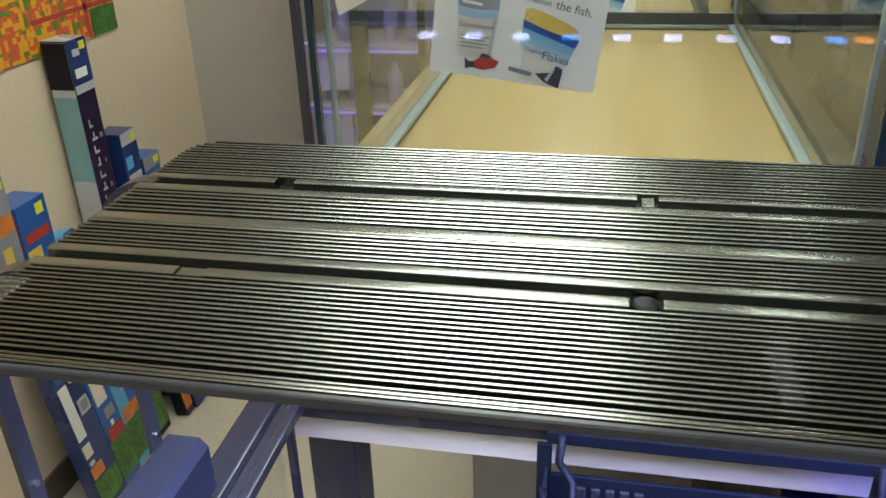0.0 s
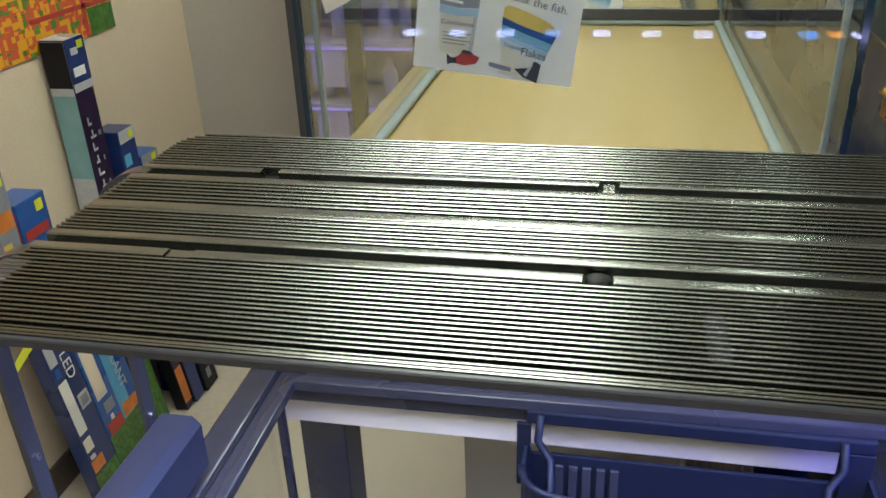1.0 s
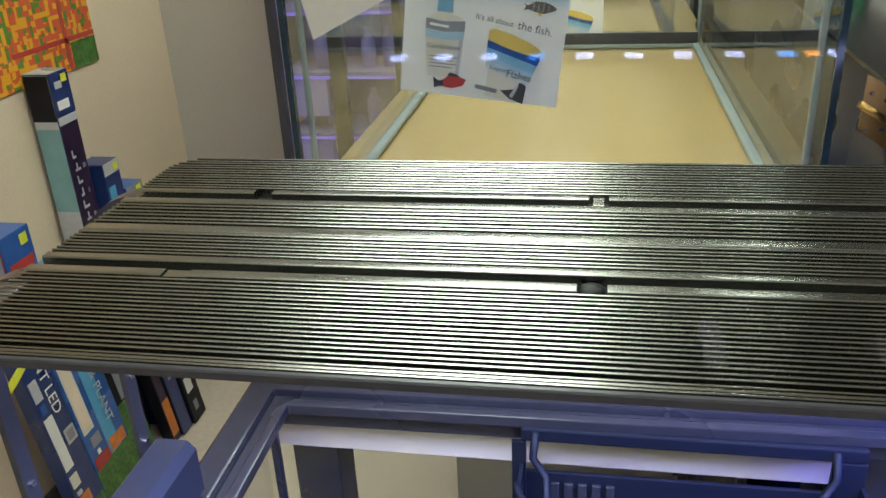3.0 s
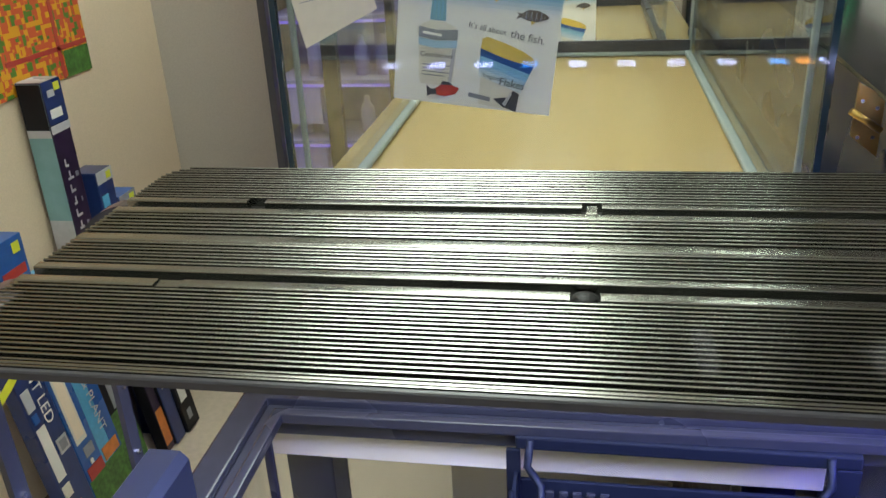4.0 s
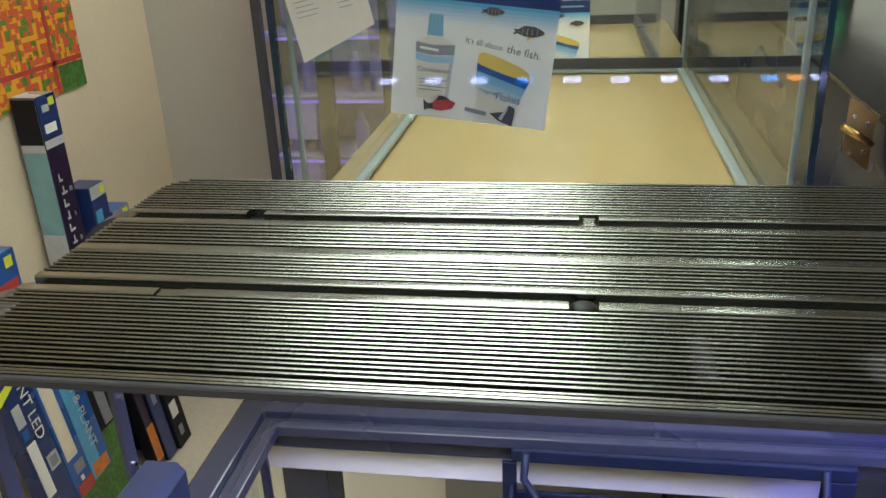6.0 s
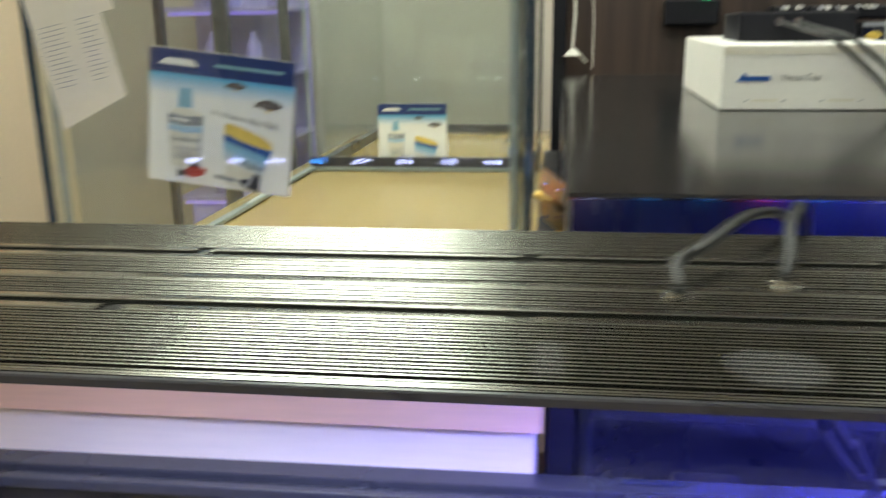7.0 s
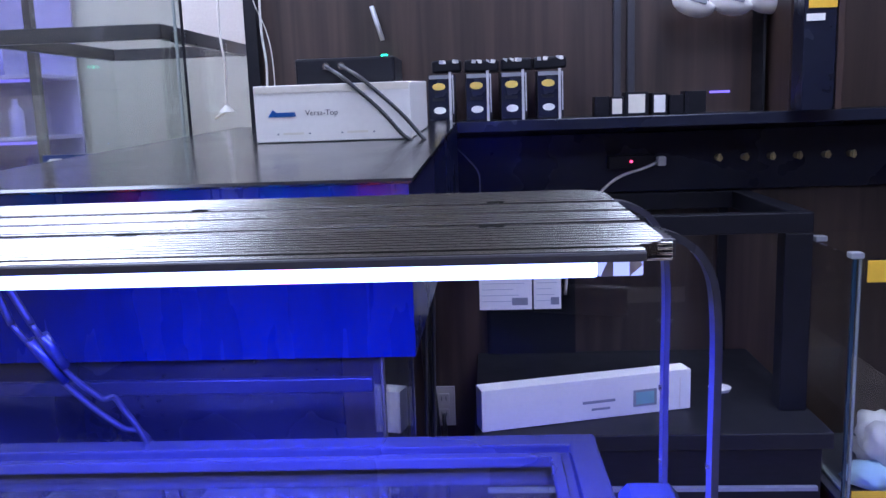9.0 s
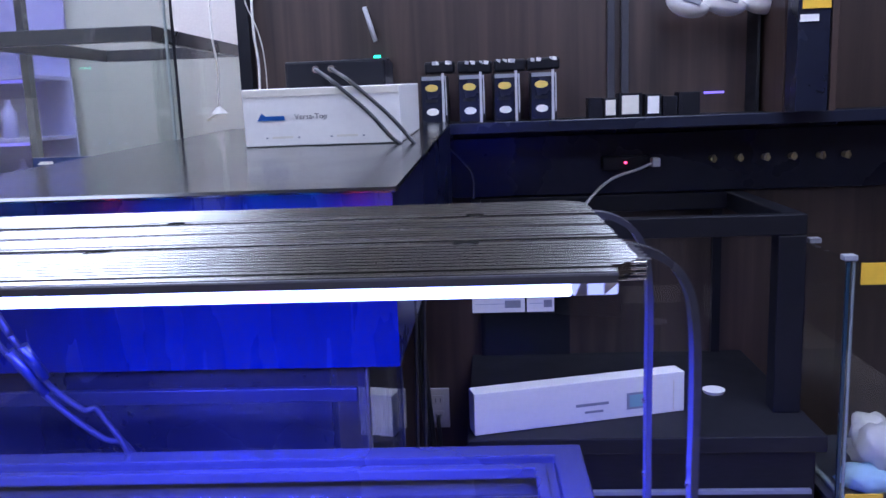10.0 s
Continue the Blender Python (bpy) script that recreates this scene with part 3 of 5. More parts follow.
# clamps of the legs on the tank's rim
for x0, x1, y1 in ((-0.284, -0.248, 0.379), (0.964, 1.004, 0.350)):
    bm = prism([(x0, 1.255), (x0, 1.338), (x0 + 0.006, 1.345), (x1 - 0.006, 1.345), (x1, 1.338), (x1, 1.3005), (x1 - 0.010, 1.3005), (x1 - 0.010, 1.255)] if x0 < 0 else
               [(x1, 1.255), (x1, 1.338), (x1 - 0.006, 1.345), (x0 + 0.006, 1.345), (x0, 1.338), (x0, 1.3035), (x0 + 0.010, 1.3035), (x0 + 0.010, 1.255)], "Y", 0.215, y1)
    part("rim_clamp", local(bm), M_CLAMP, light, "smoky grey plastic saddle on the tank rim")
# cable glands and the two cables that arch over the back edge
for gx, gy, run in ((0.329, 0.319, ((0.330, 0.337, 1.549), (0.346, 0.351, 1.556), (0.379, 0.397, 1.563), (0.412, 0.445, 1.553), (0.428, 0.478, 1.530), (0.438, 0.498, 1.480), (0.452, 0.507, 1.425))),
                    (0.389, 0.345, ((0.394, 0.360, 1.552), (0.399, 0.382, 1.561), (0.413, 0.415, 1.566), (0.430, 0.460, 1.549), (0.440, 0.486, 1.520), (0.450, 0.500, 1.475), (0.470, 0.507, 1.425)))):
    gland = part("cable_gland", local(disc(gx, gy, FZ + 0.0018, 0.0062, 0.0036, "Z", 6)), M_NICKEL, light, "bright nickel cable gland")
    part("gland_flange", local(prism(ellipse(gx, gy, 0.0100, 0.0050, 20), "Z", FZ - 0.0005, FZ + 0.0010)), M_NICKEL, gland)
    part("gland_nut", local(disc(gx, gy, FZ + 0.0045, 0.0046, 0.003, "Z", 12)), M_CABLE, gland)
    part("cable", local(tube(curve_pts([(gx, gy, FZ + 0.004), *run], 8), 0.0035, 10)), M_CABLE, light, "black round power cable")
# cables that run on down behind the tank
for k, (a, b) in enumerate((((0.452, 0.507, 1.425), (0.540, 0.568, 1.288)), ((0.470, 0.507, 1.425), (0.520, 0.556, 1.33)))):
    a, b = Vector(a), Vector(b)
    pts = curve_pts([a, a.lerp(b, 0.4) + Vector((-0.004, 0, -0.012)), a.lerp(b, 0.75) + Vector((0, 0, -0.012)), b, b + Vector((0.03, 0.006, -0.10)), b + Vector((0.035, 0.008, -0.45))], 8)
    part("cable_tail", local(tube(pts, 0.0028, 10)), M_CABLE, light, "black cable hanging down behind the tank")
    part("cable_plug", local(tube([a.lerp(b, 0.12), a.lerp(b, 0.38) + Vector((-0.003, 0, -0.010))], 0.0050, 10)), M_NAVYP, light, "glossy in-line cable joint")

# ---- the tank under the light ----
TZ = 1.290
tank = thing("aquarium", "four-foot glass aquarium with a black plastic rim and centre brace", "aquarium", (0.3525, 0.325, 0.76))
tank.rotation_euler[2] = radians(0.8)
TX, TY = 0.6250, 0.237       # half sizes of the rim


def ring(x, y, w, z0, z1, bevel=0.002):
    """A rectangular frame of four mitred bars."""
    bm = bm_new()
    o = [(-x, -y), (x, -y), (x, y), (-x, y)]
    i = [(-x + w, -y + w), (x - w, -y + w), (x - w, y - w), (-x + w, y - w)]
    vo0, vo1 = [bm.verts.new((*p, z0)) for p in o], [bm.verts.new((*p, z1)) for p in o]
    vi0, vi1 = [bm.verts.new((*p, z0)) for p in i], [bm.verts.new((*p, z1)) for p in i]
    for k in range(4):
        n = (k + 1) % 4
        bm.faces.new((vo0[k], vo0[n], vo1[n], vo1[k]))
        bm.faces.new((vi0[n], vi0[k], vi1[k], vi1[n]))
        bm.faces.new((vo1[k], vo1[n], vi1[n], vi1[k]))
        bm.faces.new((vi0[k], vi0[n], vo0[n], vo0[k]))
    bmesh.ops.recalc_face_normals(bm, faces=bm.faces)
    if bevel:
        bmesh.ops.bevel(bm, geom=list(bm.edges), offset=bevel, segments=2, affect="EDGES", profile=0.6)
    return bm


h = TZ - 0.76
rim = part("rim", ring(TX, TY, 0.026, h - 0.040, h, 0.0022), M_RIM, tank, "black plastic top rim")
part("rim_step", ring(TX - 0.0262, TY - 0.0262, 0.009, h - 0.016, h - 0.0065, 0.0012), M_RIM, rim)
part("rim_lip", ring(TX - 0.0354, TY - 0.0354, 0.010, h - 0.0135, h - 0.0030, 0.0018), M_RIM, rim)
part("centre_brace", box(-0.022, 0.028, -TY + 0.0262, TY - 0.012, h - 0.022, h - 0.0005, 0.0025), M_RIM, tank, "black plastic centre brace")
part("brace_tab", box(-0.024, 0.033, TY - 0.0118, TY - 0.0055, h + 0.0002, h + 0.0022, 0.0008), M_CLAMP, tank)
part("base_rim", ring(TX, TY, 0.03, 0.0, 0.04, 0.002), M_RIM, tank, "black plastic bottom rim")
g = 0.0095
for nm, b in (("front_pane", (-TX + g, TX - g, -TY + 0.006, -TY + 0.015)), ("rear_pane", (-TX + g, TX - g, TY - 0.015, TY - 0.006)),
              ("side_pane", (-TX + 0.004, -TX + 0.012, -TY + 0.016, TY - 0.016)), ("side_pane", (TX - 0.012, TX - 0.004, -TY + 0.016, TY - 0.016))):
    part(nm, box(*b, 0.012, h - 0.0405), M_GLASS, tank, "clear glass pane")
part("bottom_pane", box(-TX + 0.013, TX - 0.013, -TY + 0.016, TY - 0.016, 0.010, 0.018), M_NAVYP, tank, "dark bottom")
part("glass_lid", box(0.036, TX - 0.050, -TY + 0.050, TY - 0.050, h - 0.0195, h - 0.0150), M_LID, tank, "clear glass lid over one half")
# seal beads in the vertical corners
for sx in (-1, 1):
    part("silicone_bead", box(sx * (TX - 0.016) - 0.004, sx * (TX - 0.016) + 0.004, TY - 0.024, TY - 0.0155, 0.02, h - 0.041, 0.002), M_RIM, tank, "dark silicone bead")
stand = thing("aquarium_stand", "black wooden aquarium stand under the four-foot tank", "aquarium stand", (0.3525, 0.325, 0.0))
stand.rotation_euler[2] = radians(0.8)
part("body", box(-0.615, 0.615, -0.235, 0.235, 0.06, 0.758, 0.003), M_DARKWOOD, stand)
part("plinth", box(-0.59, 0.59, -0.21, 0.21, 0.0, 0.06), M_DARKWOOD, stand)

# breeder box hung inside the back rim
breeder = thing("hanging_filter_box", "dark plastic filter box with bowed front, inside the tank", "filter box", (0.121, 0.518, 1.035))
n = 14
corner = [(0.104 + 0.038 * math.cos(a), -0.036 - 0.034 * math.sin(a)) for a in (math.pi / 2 * k / 6 for k in range(7))]
bow = [(0.104 - 0.208 * k / n, -0.070 - 0.010 * math.sin(math.pi * k / n)) for k in range(1, n)]
outer = [(0.142, 0.0)] + corner + bow + [(-u, v) for u, v in corner[::-1]] + [(-0.142, 0.0)]
inner = [(u * 0.978, v * 0.955 if v < -0.01 else v) for u, v in outer]
bm = bm_new()
lo = [bm.verts.new((*p, 0.0)) for p in outer]
to = [bm.verts.new((*p, 0.205)) for p in outer]
ti = [bm.verts.new((*p, 0.205)) for p in inner]
li = [bm.verts.new((*p, 0.006)) for p in inner]
m_ = len(outer)
for k in range(m_ - 1):
    q = k + 1
    for a, b in ((lo, to), (to, ti), (ti, li)):
        bm.faces.new((a[k], a[q], b[q], b[k]))
for k in (0, m_ - 1):
    bm.faces.new((lo[k], to[k], ti[k], li[k]))
bm.faces.new(lo[::-1])
bm.faces.new(li)
bmesh.ops.recalc_face_normals(bm, faces=bm.faces)
part("body", bm, M_BOXP, breeder, "dark blue plastic box with a bowed lip")
lip = [Vector((u, v, 0.2055)) for u, v in outer[1:-1]]
part("lip", tube(lip, 0.0028, 8), M_BOXP, breeder, "rounded top lip of the box")
for x in (-0.130, 0.118):
    s = 1 if x < 0 else -1
    pts = [(x, -0.060, 0.150), (x, -0.052, 0.172), (x + s * 0.014, -0.040, 0.186), (x + s * 0.012, -0.024, 0.204), (x, -0.014, 0.216), (x + s * 0.002, -0.008, 0.240)]
    part("hook", tube(pts, 0.0036, 6), M_BOXP, breeder, "angular dark plastic hook")
part("back_wall", box(-0.141, 0.141, -0.0045, -0.0005, 0.01, 0.194, 0.001), M_BOXP, breeder, "dark back wall")
part("top_bar", box(-0.141, 0.141, -0.0085, -0.0005, 0.229, 0.2425, 0.002), M_BOXP, breeder, "dark bar under the rim")
for x0, x1 in ((-0.1490, -0.1365), (0.118, 0.1415)):
    part("upright", box(x0, x1, -0.0085, -0.0045, 0.16, 0.2285, 0.001), M_BOXP, breeder, "dark upright of the box")
for k in range(5):
    part("slat", box(-0.115 + 0.012 * k, -0.107 + 0.012 * k, -0.0085, -0.0047, 0.10, 0.185, 0.001), M_RIM, breeder)
part("divider", box(-0.004, 0.0, -0.075, -0.006, 0.01, 0.13), M_BOXP, breeder)

# ---- the wooden bench that carries the far tanks ----
bench = thing("display_bench", "white painted wooden bench with a tan laminate top, carrying glass tanks", "bench", (-0.012, 1.2, 0))


def loc(bm, t):
    bmesh.ops.translate(bm, vec=-t.location, verts=bm.verts)
    return bm


prof = [(0.548, 1.335), (0.548, 1.372), (0.5505, 1.3795), (0.556, 1.3835), (0.565, 1.385), (2.30, 1.385), (2.30, 1.335)]
part("worktop", loc(prism(prof, "X", -0.285, 0.258), bench), M_BOARD, bench, "pinkish beech worktop with a rounded front edge")
part("top_laminate", loc(box(-0.283, 0.256, 0.563, 2.30, 1.3852, 1.3885, 0.001), bench), M_TAN, bench, "tan laminate surface")
part("apron", loc(box(-0.268, 0.252, 0.560, 0.584, 1.200, 1.3315, 0.0015), bench), M_PINKWOOD, bench, "white painted apron board")
for x, z in ((-0.256, 1.23), (0.2405, 1.205)):
    part("side_rail", loc(box(x - 0.0115, x + 0.0115, 0.5845, 2.28, z, 1.3345, 0.001), bench), M_PINKWOOD, bench)
for x, y in ((-0.245, 0.62), (0.215, 0.62), (-0.245, 2.25), (0.215, 2.25)):
    part("leg", loc(box(x - 0.025, x + 0.025, y - 0.025, y + 0.025, 0.0, 1.2295, 0.002), bench), M_NAVYP if y < 1 else M_DARKWOOD, bench, "dark post")
part("lower_panel", loc(box(-0.18, 0.18, 1.05, 1.07, 0.0, 1.05), bench), M_WALL2, bench, "grey lower panel")


def glass_tank(name, label, x0, x1, y0, y1, z0, z1, seal=True, front=True, glass=M_GLASS):
    t = thing(name, label, "glass tank", ((x0 + x1) / 2, (y0 + y1) / 2, z0))
    e = 0.008
    for nm, b in (("front_pane", (x0, x1, y0, y0 + e)), ("rear_pane", (x0, x1, y1 - e, y1)),
                  ("side_pane", (x0, x0 + e, y0 + e + 0.0005, y1 - e - 0.0005)), ("side_pane", (x1 - e, x1, y0 + e + 0.0005, y1 - e - 0.0005))):
        if front or nm != "front_pane":
            part(nm, loc(box(*b, z0, z1), t), glass, t, "clear glass pane")
    if seal:
        for x in (x0, x1):
            s = 1 if x == x0 else -1
            part("pane_edge", loc(box(min(x, x - s * 0.006), max(x, x - s * 0.006), y0 + 0.0006, y0 + e - 0.0006, z0, z1), t), M_GLASSG, t, "dark green polished glass edge")
            part("silicone_bead", loc(box(min(x + s * e, x + s * (e + 0.006)), max(x + s * e, x + s * (e + 0.006)), y0 + e, y0 + e + 0.006, z0, z1, 0.002), t), M_SILICONE, t, "clear silicone bead")
            part("silicone_bead", loc(box(min(x + s * e, x + s * (e + 0.006)), max(x + s * e, x + s * (e + 0.006)), y1 - e - 0.006, y1 - e, z0, z1, 0.002), t), M_SILICONE, t)
            part("silicone_bead", loc(box(min(x + s * e, x + s * (e + 0.013)), max(x + s * e, x + s * (e + 0.013)), y0 + e + 0.007, y1 - e - 0.007, z0 + 0.001, z0 + 0.010, 0.003), t), M_SILICONE, t)
    return t


tank_a = glass_tank("rimless_tank", "tall empty rimless glass tank standing on the tan bench", -0.252, 0.236, 0.677, 1.590, 1.389, 2.05)
tank_b = glass_tank("framed_tank", "empty glass tank with black frame behind the rimless one", -0.222, 0.182, 1.605, 2.250, 1.389, 1.795, False, False)
for z0, z1 in ((1.389, 1.412), (1.766, 1.798)):
    bm = ring(0.2055, 0.326, 0.018, z0 - 1.389, z1 - 1.389, 0.0015)
    part("frame", bm, M_LEG, tank_b, "black frame of the tank")

part("base_strip", loc(box(-0.240, 0.224, 1.568, 1.5745, 1.3985, 1.419, 0.001), tank_a), M_LEG, tank_a, "dark strip along the rear pane's foot")
part("silicone_bead", loc(box(-0.236, 0.220, 1.5675, 1.5775, 1.390, 1.398, 0.002), tank_a), M_SILICONE, tank_a, "pale silicone bead")
part("rear_edge", loc(box(0.2364, 0.2394, 1.578, 1.5895, 1.390, 2.049, 0.0008), tank_a), M_BLACKP, tank_a, "dark edge of the rear pane")

# ---- papers on the glass ----


def flyer(name, m, w, h, label, big=True):
    """A printed leaflet: blue header, pale picture field, a bottle and a jar drawn as plain shapes."""
    f = thing(name, label, "flyer")
    f.matrix_world = m
    bm = bm_new()
    nx, nz = 12, 6
    grid = [[bm.verts.new((w * i / nx, -0.0004 - 0.0005 * math.sin(math.pi * i / nx) * (1 - k / nz), h * k / nz)) for k in range(nz + 1)] for i in range(nx + 1)]
    for i in range(nx):
        for k in range(nz):
            bm.faces.new((grid[i][k], grid[i + 1][k], grid[i + 1][k + 1], grid[i][k + 1]))
    ob = part("sheet", bm, M_PAPER, f, "white sheet")
    md = ob.modifiers.new("thickness", "SOLIDIFY")
    md.thickness = 0.0003

    def patch(nm, outline, material, lift=1):
        y = -0.0010 - 0.00025 * lift
        part(nm, prism([(u * w, v * h) for u, v in outline], "Y", y - 0.0001, y), material, f)

    patch("header_print", [(0, 0.82), (1, 0.82), (1, 0.995), (0, 0.995)], M_NAVY)
    for k in range(6):
        v = 0.82 - 0.026 * k
        patch("sky_print", [(0, v - 0.026), (1, v - 0.026), (1, v), (0, v)], M_FADE[k])
    patch("logo_shape", [(0.06, 0.88), (0.34, 0.88), (0.30, 0.93), (0.12, 0.93)], M_WHITE, 2)
    patch("header_bar", [(0.45, 0.895), (0.92, 0.895), (0.92, 0.92), (0.45, 0.92)], M_TEAL, 2)
    # bottle with a ribbed blue cap
    patch("bottle_cap", [(0.205, 0.575), (0.305, 0.575), (0.298, 0.72), (0.212, 0.72)], M_CAP, 2)
    for k in range(4):
        patch("cap_rib", [(0.215 + 0.024 * k, 0.58), (0.221 + 0.024 * k, 0.58), (0.221 + 0.024 * k, 0.71), (0.215 + 0.024 * k, 0.71)], M_TEAL, 3)
    patch("bottle", [(0.165, 0.13), (0.365, 0.13), (0.375, 0.20), (0.385, 0.50), (0.36, 0.545), (0.30, 0.57), (0.21, 0.57), (0.16, 0.545), (0.14, 0.50), (0.155, 0.20)], M_CREAM, 2)
    patch("bottle_shade", [(0.345, 0.14), (0.365, 0.14), (0.384, 0.48), (0.36, 0.52)], M_SILVER, 3)
    patch("bottle_band", [(0.14, 0.455), (0.25, 0.44), (0.385, 0.455), (0.385, 0.525), (0.25, 0.51), (0.14, 0.525)], M_GREY, 4)
    patch("bottle_blue", [(0.142, 0.40), (0.25, 0.385), (0.384, 0.40), (0.384, 0.452), (0.25, 0.437), (0.142, 0.452)], M_FADE[2], 4)
    patch("band_bar", [(0.165, 0.478), (0.285, 0.468), (0.285, 0.486), (0.165, 0.496)], M_WHITE, 5)
    for k in range(4):
        patch("small_print", [(0.175, 0.265 - 0.024 * k), (0.35 - 0.03 * (k % 2), 0.265 - 0.024 * k), (0.35 - 0.03 * (k % 2), 0.272 - 0.024 * k), (0.175, 0.272 - 0.024 * k)], M_GREY, 4)
    # jar with a yellow lid, tipped
    patch("jar", [(0.545, 0.03), (0.78, 0.0), (0.80, 0.22), (0.87, 0.32), (0.53, 0.42), (0.55, 0.25)], M_CREAM, 2)
    for j, m_band in enumerate((M_BLUE, M_BLUE, M_CAP, M_FADE[1], M_FADE[2], M_FADE[3], M_FADE[4])):
        q0, q1 = 0.028 * j, 0.028 * (j + 1)
        right = lambda q: 0.87 - 0.33 * q if q < 0.2 else 0.80
        patch("jar_fade", [(0.533, 0.425 - q1), (right(q1), 0.330 - q1), (right(q0), 0.330 - q0), (0.533, 0.425 - q0)], m_band, 3)
    lid_edge = [(0.535 + 0.34 * j / 8, 0.420 - 0.090 * j / 8 - 0.012 * math.sin(math.pi * j / 8)) for j in range(9)]
    patch("jar_lid", lid_edge + [(0.862, 0.385), (0.80, 0.425), (0.68, 0.470), (0.57, 0.500), (0.538, 0.485)], M_YEL2, 5)
    patch("jar_bars", [(0.48, 0.075), (0.62, 0.055), (0.62, 0.085), (0.48, 0.105)], M_GREY, 5)
    patch("dark_shape", [(0.64, 0.08), (0.70, 0.03), (0.79, 0.0), (0.80, 0.13), (0.76, 0.15), (0.73, 0.10)], M_INK, 6)
    patch("pale_stripe", [(0.70, 0.05), (0.72, 0.035), (0.755, 0.125), (0.745, 0.135)], M_SILVER, 7)
    patch("red_shape", [(0.26, 0.10), (0.30, 0.135), (0.36, 0.145), (0.42, 0.125), (0.40, 0.08), (0.33, 0.055), (0.28, 0.06)], M_REDP, 6)
    patch("dark_shape", [(0.21, 0.125), (0.24, 0.10), (0.27, 0.105), (0.28, 0.065), (0.24, 0.06), (0.22, 0.045)], M_INK, 7)
    patch("dark_shape", [(0.30, 0.137), (0.31, 0.165), (0.35, 0.16), (0.38, 0.143)], M_INK, 7)
    for u, v, k in ((0.83, 0.665, 1.0), (0.60, 0.775, 0.72)):
        body = [(-0.100, 0.018), (-0.085, 0.004), (-0.100, -0.030), (-0.072, -0.014), (-0.03, -0.030), (0.03, -0.034), (0.085, -0.012), (0.100, 0.002), (0.075, 0.022), (0.03, 0.040), (-0.03, 0.040), (-0.07, 0.012)]
        patch("brown_shape", [(u + k * p, v + k * q) for p, q in body], M_BASE, 6)
        for j in range(4):
            c = u + k * (-0.045 + 0.030 * j)
            patch("pale_stripe", [(c, v - 0.020 * k), (c + 0.006 * k, v - 0.020 * k), (c + 0.010 * k, v + 0.026 * k), (c + 0.004 * k, v + 0.026 * k)], M_GREY, 7)
        patch("pale_shape", [(u - 0.01 * k, v - 0.032 * k), (u + 0.02 * k, v - 0.033 * k), (u - 0.004 * k, v - 0.062 * k)], M_YEL2, 6)
    if big:
        for text, size, u, v in (("It's all about", 0.0072, 0.445, 0.555), ("the fish.", 0.0102, 0.705, 0.515), ("Conditioner", 0.0063, 0.158, 0.325), ("Flakes", 0.0098, 0.665, 0.185), ("Tropical", 0.0052, 0.555, 0.225)):
            lettering(text, size, pose(u * w, -0.0032, v * h, 90, 7 if u > 0.4 else 0, 0), M_INK, f)
    return f


flyer("flyer", pose(-0.1485, 0.6895, 1.5297, 0, 7.0, 0), 0.1486, 0.1333, "printed blue and white flyer taped to the glass")
flyer("flyer", pose(-0.095, 1.5800, 1.398, 0, 0.0, 0), 0.142, 0.130, "second blue and white flyer on the farther tank's glass", False)
sheet = thing("price_sheet", "white typed price sheet taped on the glass", "paper")
sheet.matrix_world = pose(-0.225, 0.6755, 1.580, 0, -12, 0)
part("paper", prism([(0, 0.0), (0.076, 0.019), (0.075, 0.13), (0.0, 0.13)], "Y", -0.0012, -0.0008), M_CREAM, sheet)
random.seed(4)
for k in range(14):
    for u0, u1 in ((0.007, 0.007 + 0.018 + 0.010 * random.random()), (0.048, 0.048 + 0.012 + 0.010 * random.random())):
        part("text_bar", box(u0, u1, -0.0016, -0.0013, 0.040 + 0.0045 * k, 0.0406 + 0.0045 * k), M_GREY, sheet)
part("tape", box(0.066, 0.090, -0.0017, -0.0013, 0.100, 0.114), M_CREAM, sheet, "piece of tape")

# ---- the black hood on the neighbouring tank ----
hood = thing("aquarium_hood", "black wooden aquarium hood with a glossy lid and brass hinge", "aquarium hood", (0.532, 1.1, 1.37))
CX0, CX1, CY0, CY1 = 0.275, 0.808, 0.588, 1.80


def lid_z(y):
    return 1.538 + (y - CY0) * 0.026


bm = prism([(CY0 + 0.004, 1.3625), (CY0 + 0.004, lid_z(CY0) - 0.0052), (CY1 - 0.004, lid_z(CY1) - 0.0052), (CY1 - 0.004, 1.3625)], "X", CX0 + 0.004, CX1 - 0.004)
part("body", loc(bm, hood), M_HOOD, hood, "dark navy painted box of the hood")
bm = prism([(CY0, lid_z(CY0) - 0.0050), (CY0, lid_z(CY0) - 0.003), (CY0 + 0.003, lid_z(CY0)), (CY1, lid_z(CY1)), (CY1, lid_z(CY1) - 0.0050)], "X", CX0, CX1)
part("lid", loc(bm, hood), M_BLACKGLOSS, hood, "glossy black lid")
part("filler_strip", loc(box(0.2430, 0.2745, 0.700, 1.795, 1.3890, 1.402, 0.001), hood), M_DARKWOOD, hood, "black filler strip beside the tank")
hinge = part("hinge", loc(prism([(0.2520, 1.552), (0.2635, 1.5455), (0.2738, 1.536), (0.2742, 1.489), (0.2625, 1.498), (0.2515, 1.507)], "Y", 0.640, 0.6425), hood), M_BRASS, hood, "worn brass butt hinge")
part("hinge_pin", loc(tube([(0.2480, 0.6375, 1.5290), (0.2735, 0.6375, 1.5125)], 0.0030, 10), hood), M_BRASS, hinge)
for y in (0.634, 0.646):
    for z in (1.506, 1.538 - 0.5 * (y - 0.632)):
        part("hinge_screw", loc(disc(y - 0.3775, 0.6394, z, 0.0018, 0.001, "Y", 8), hood), M_NICKEL, hinge)
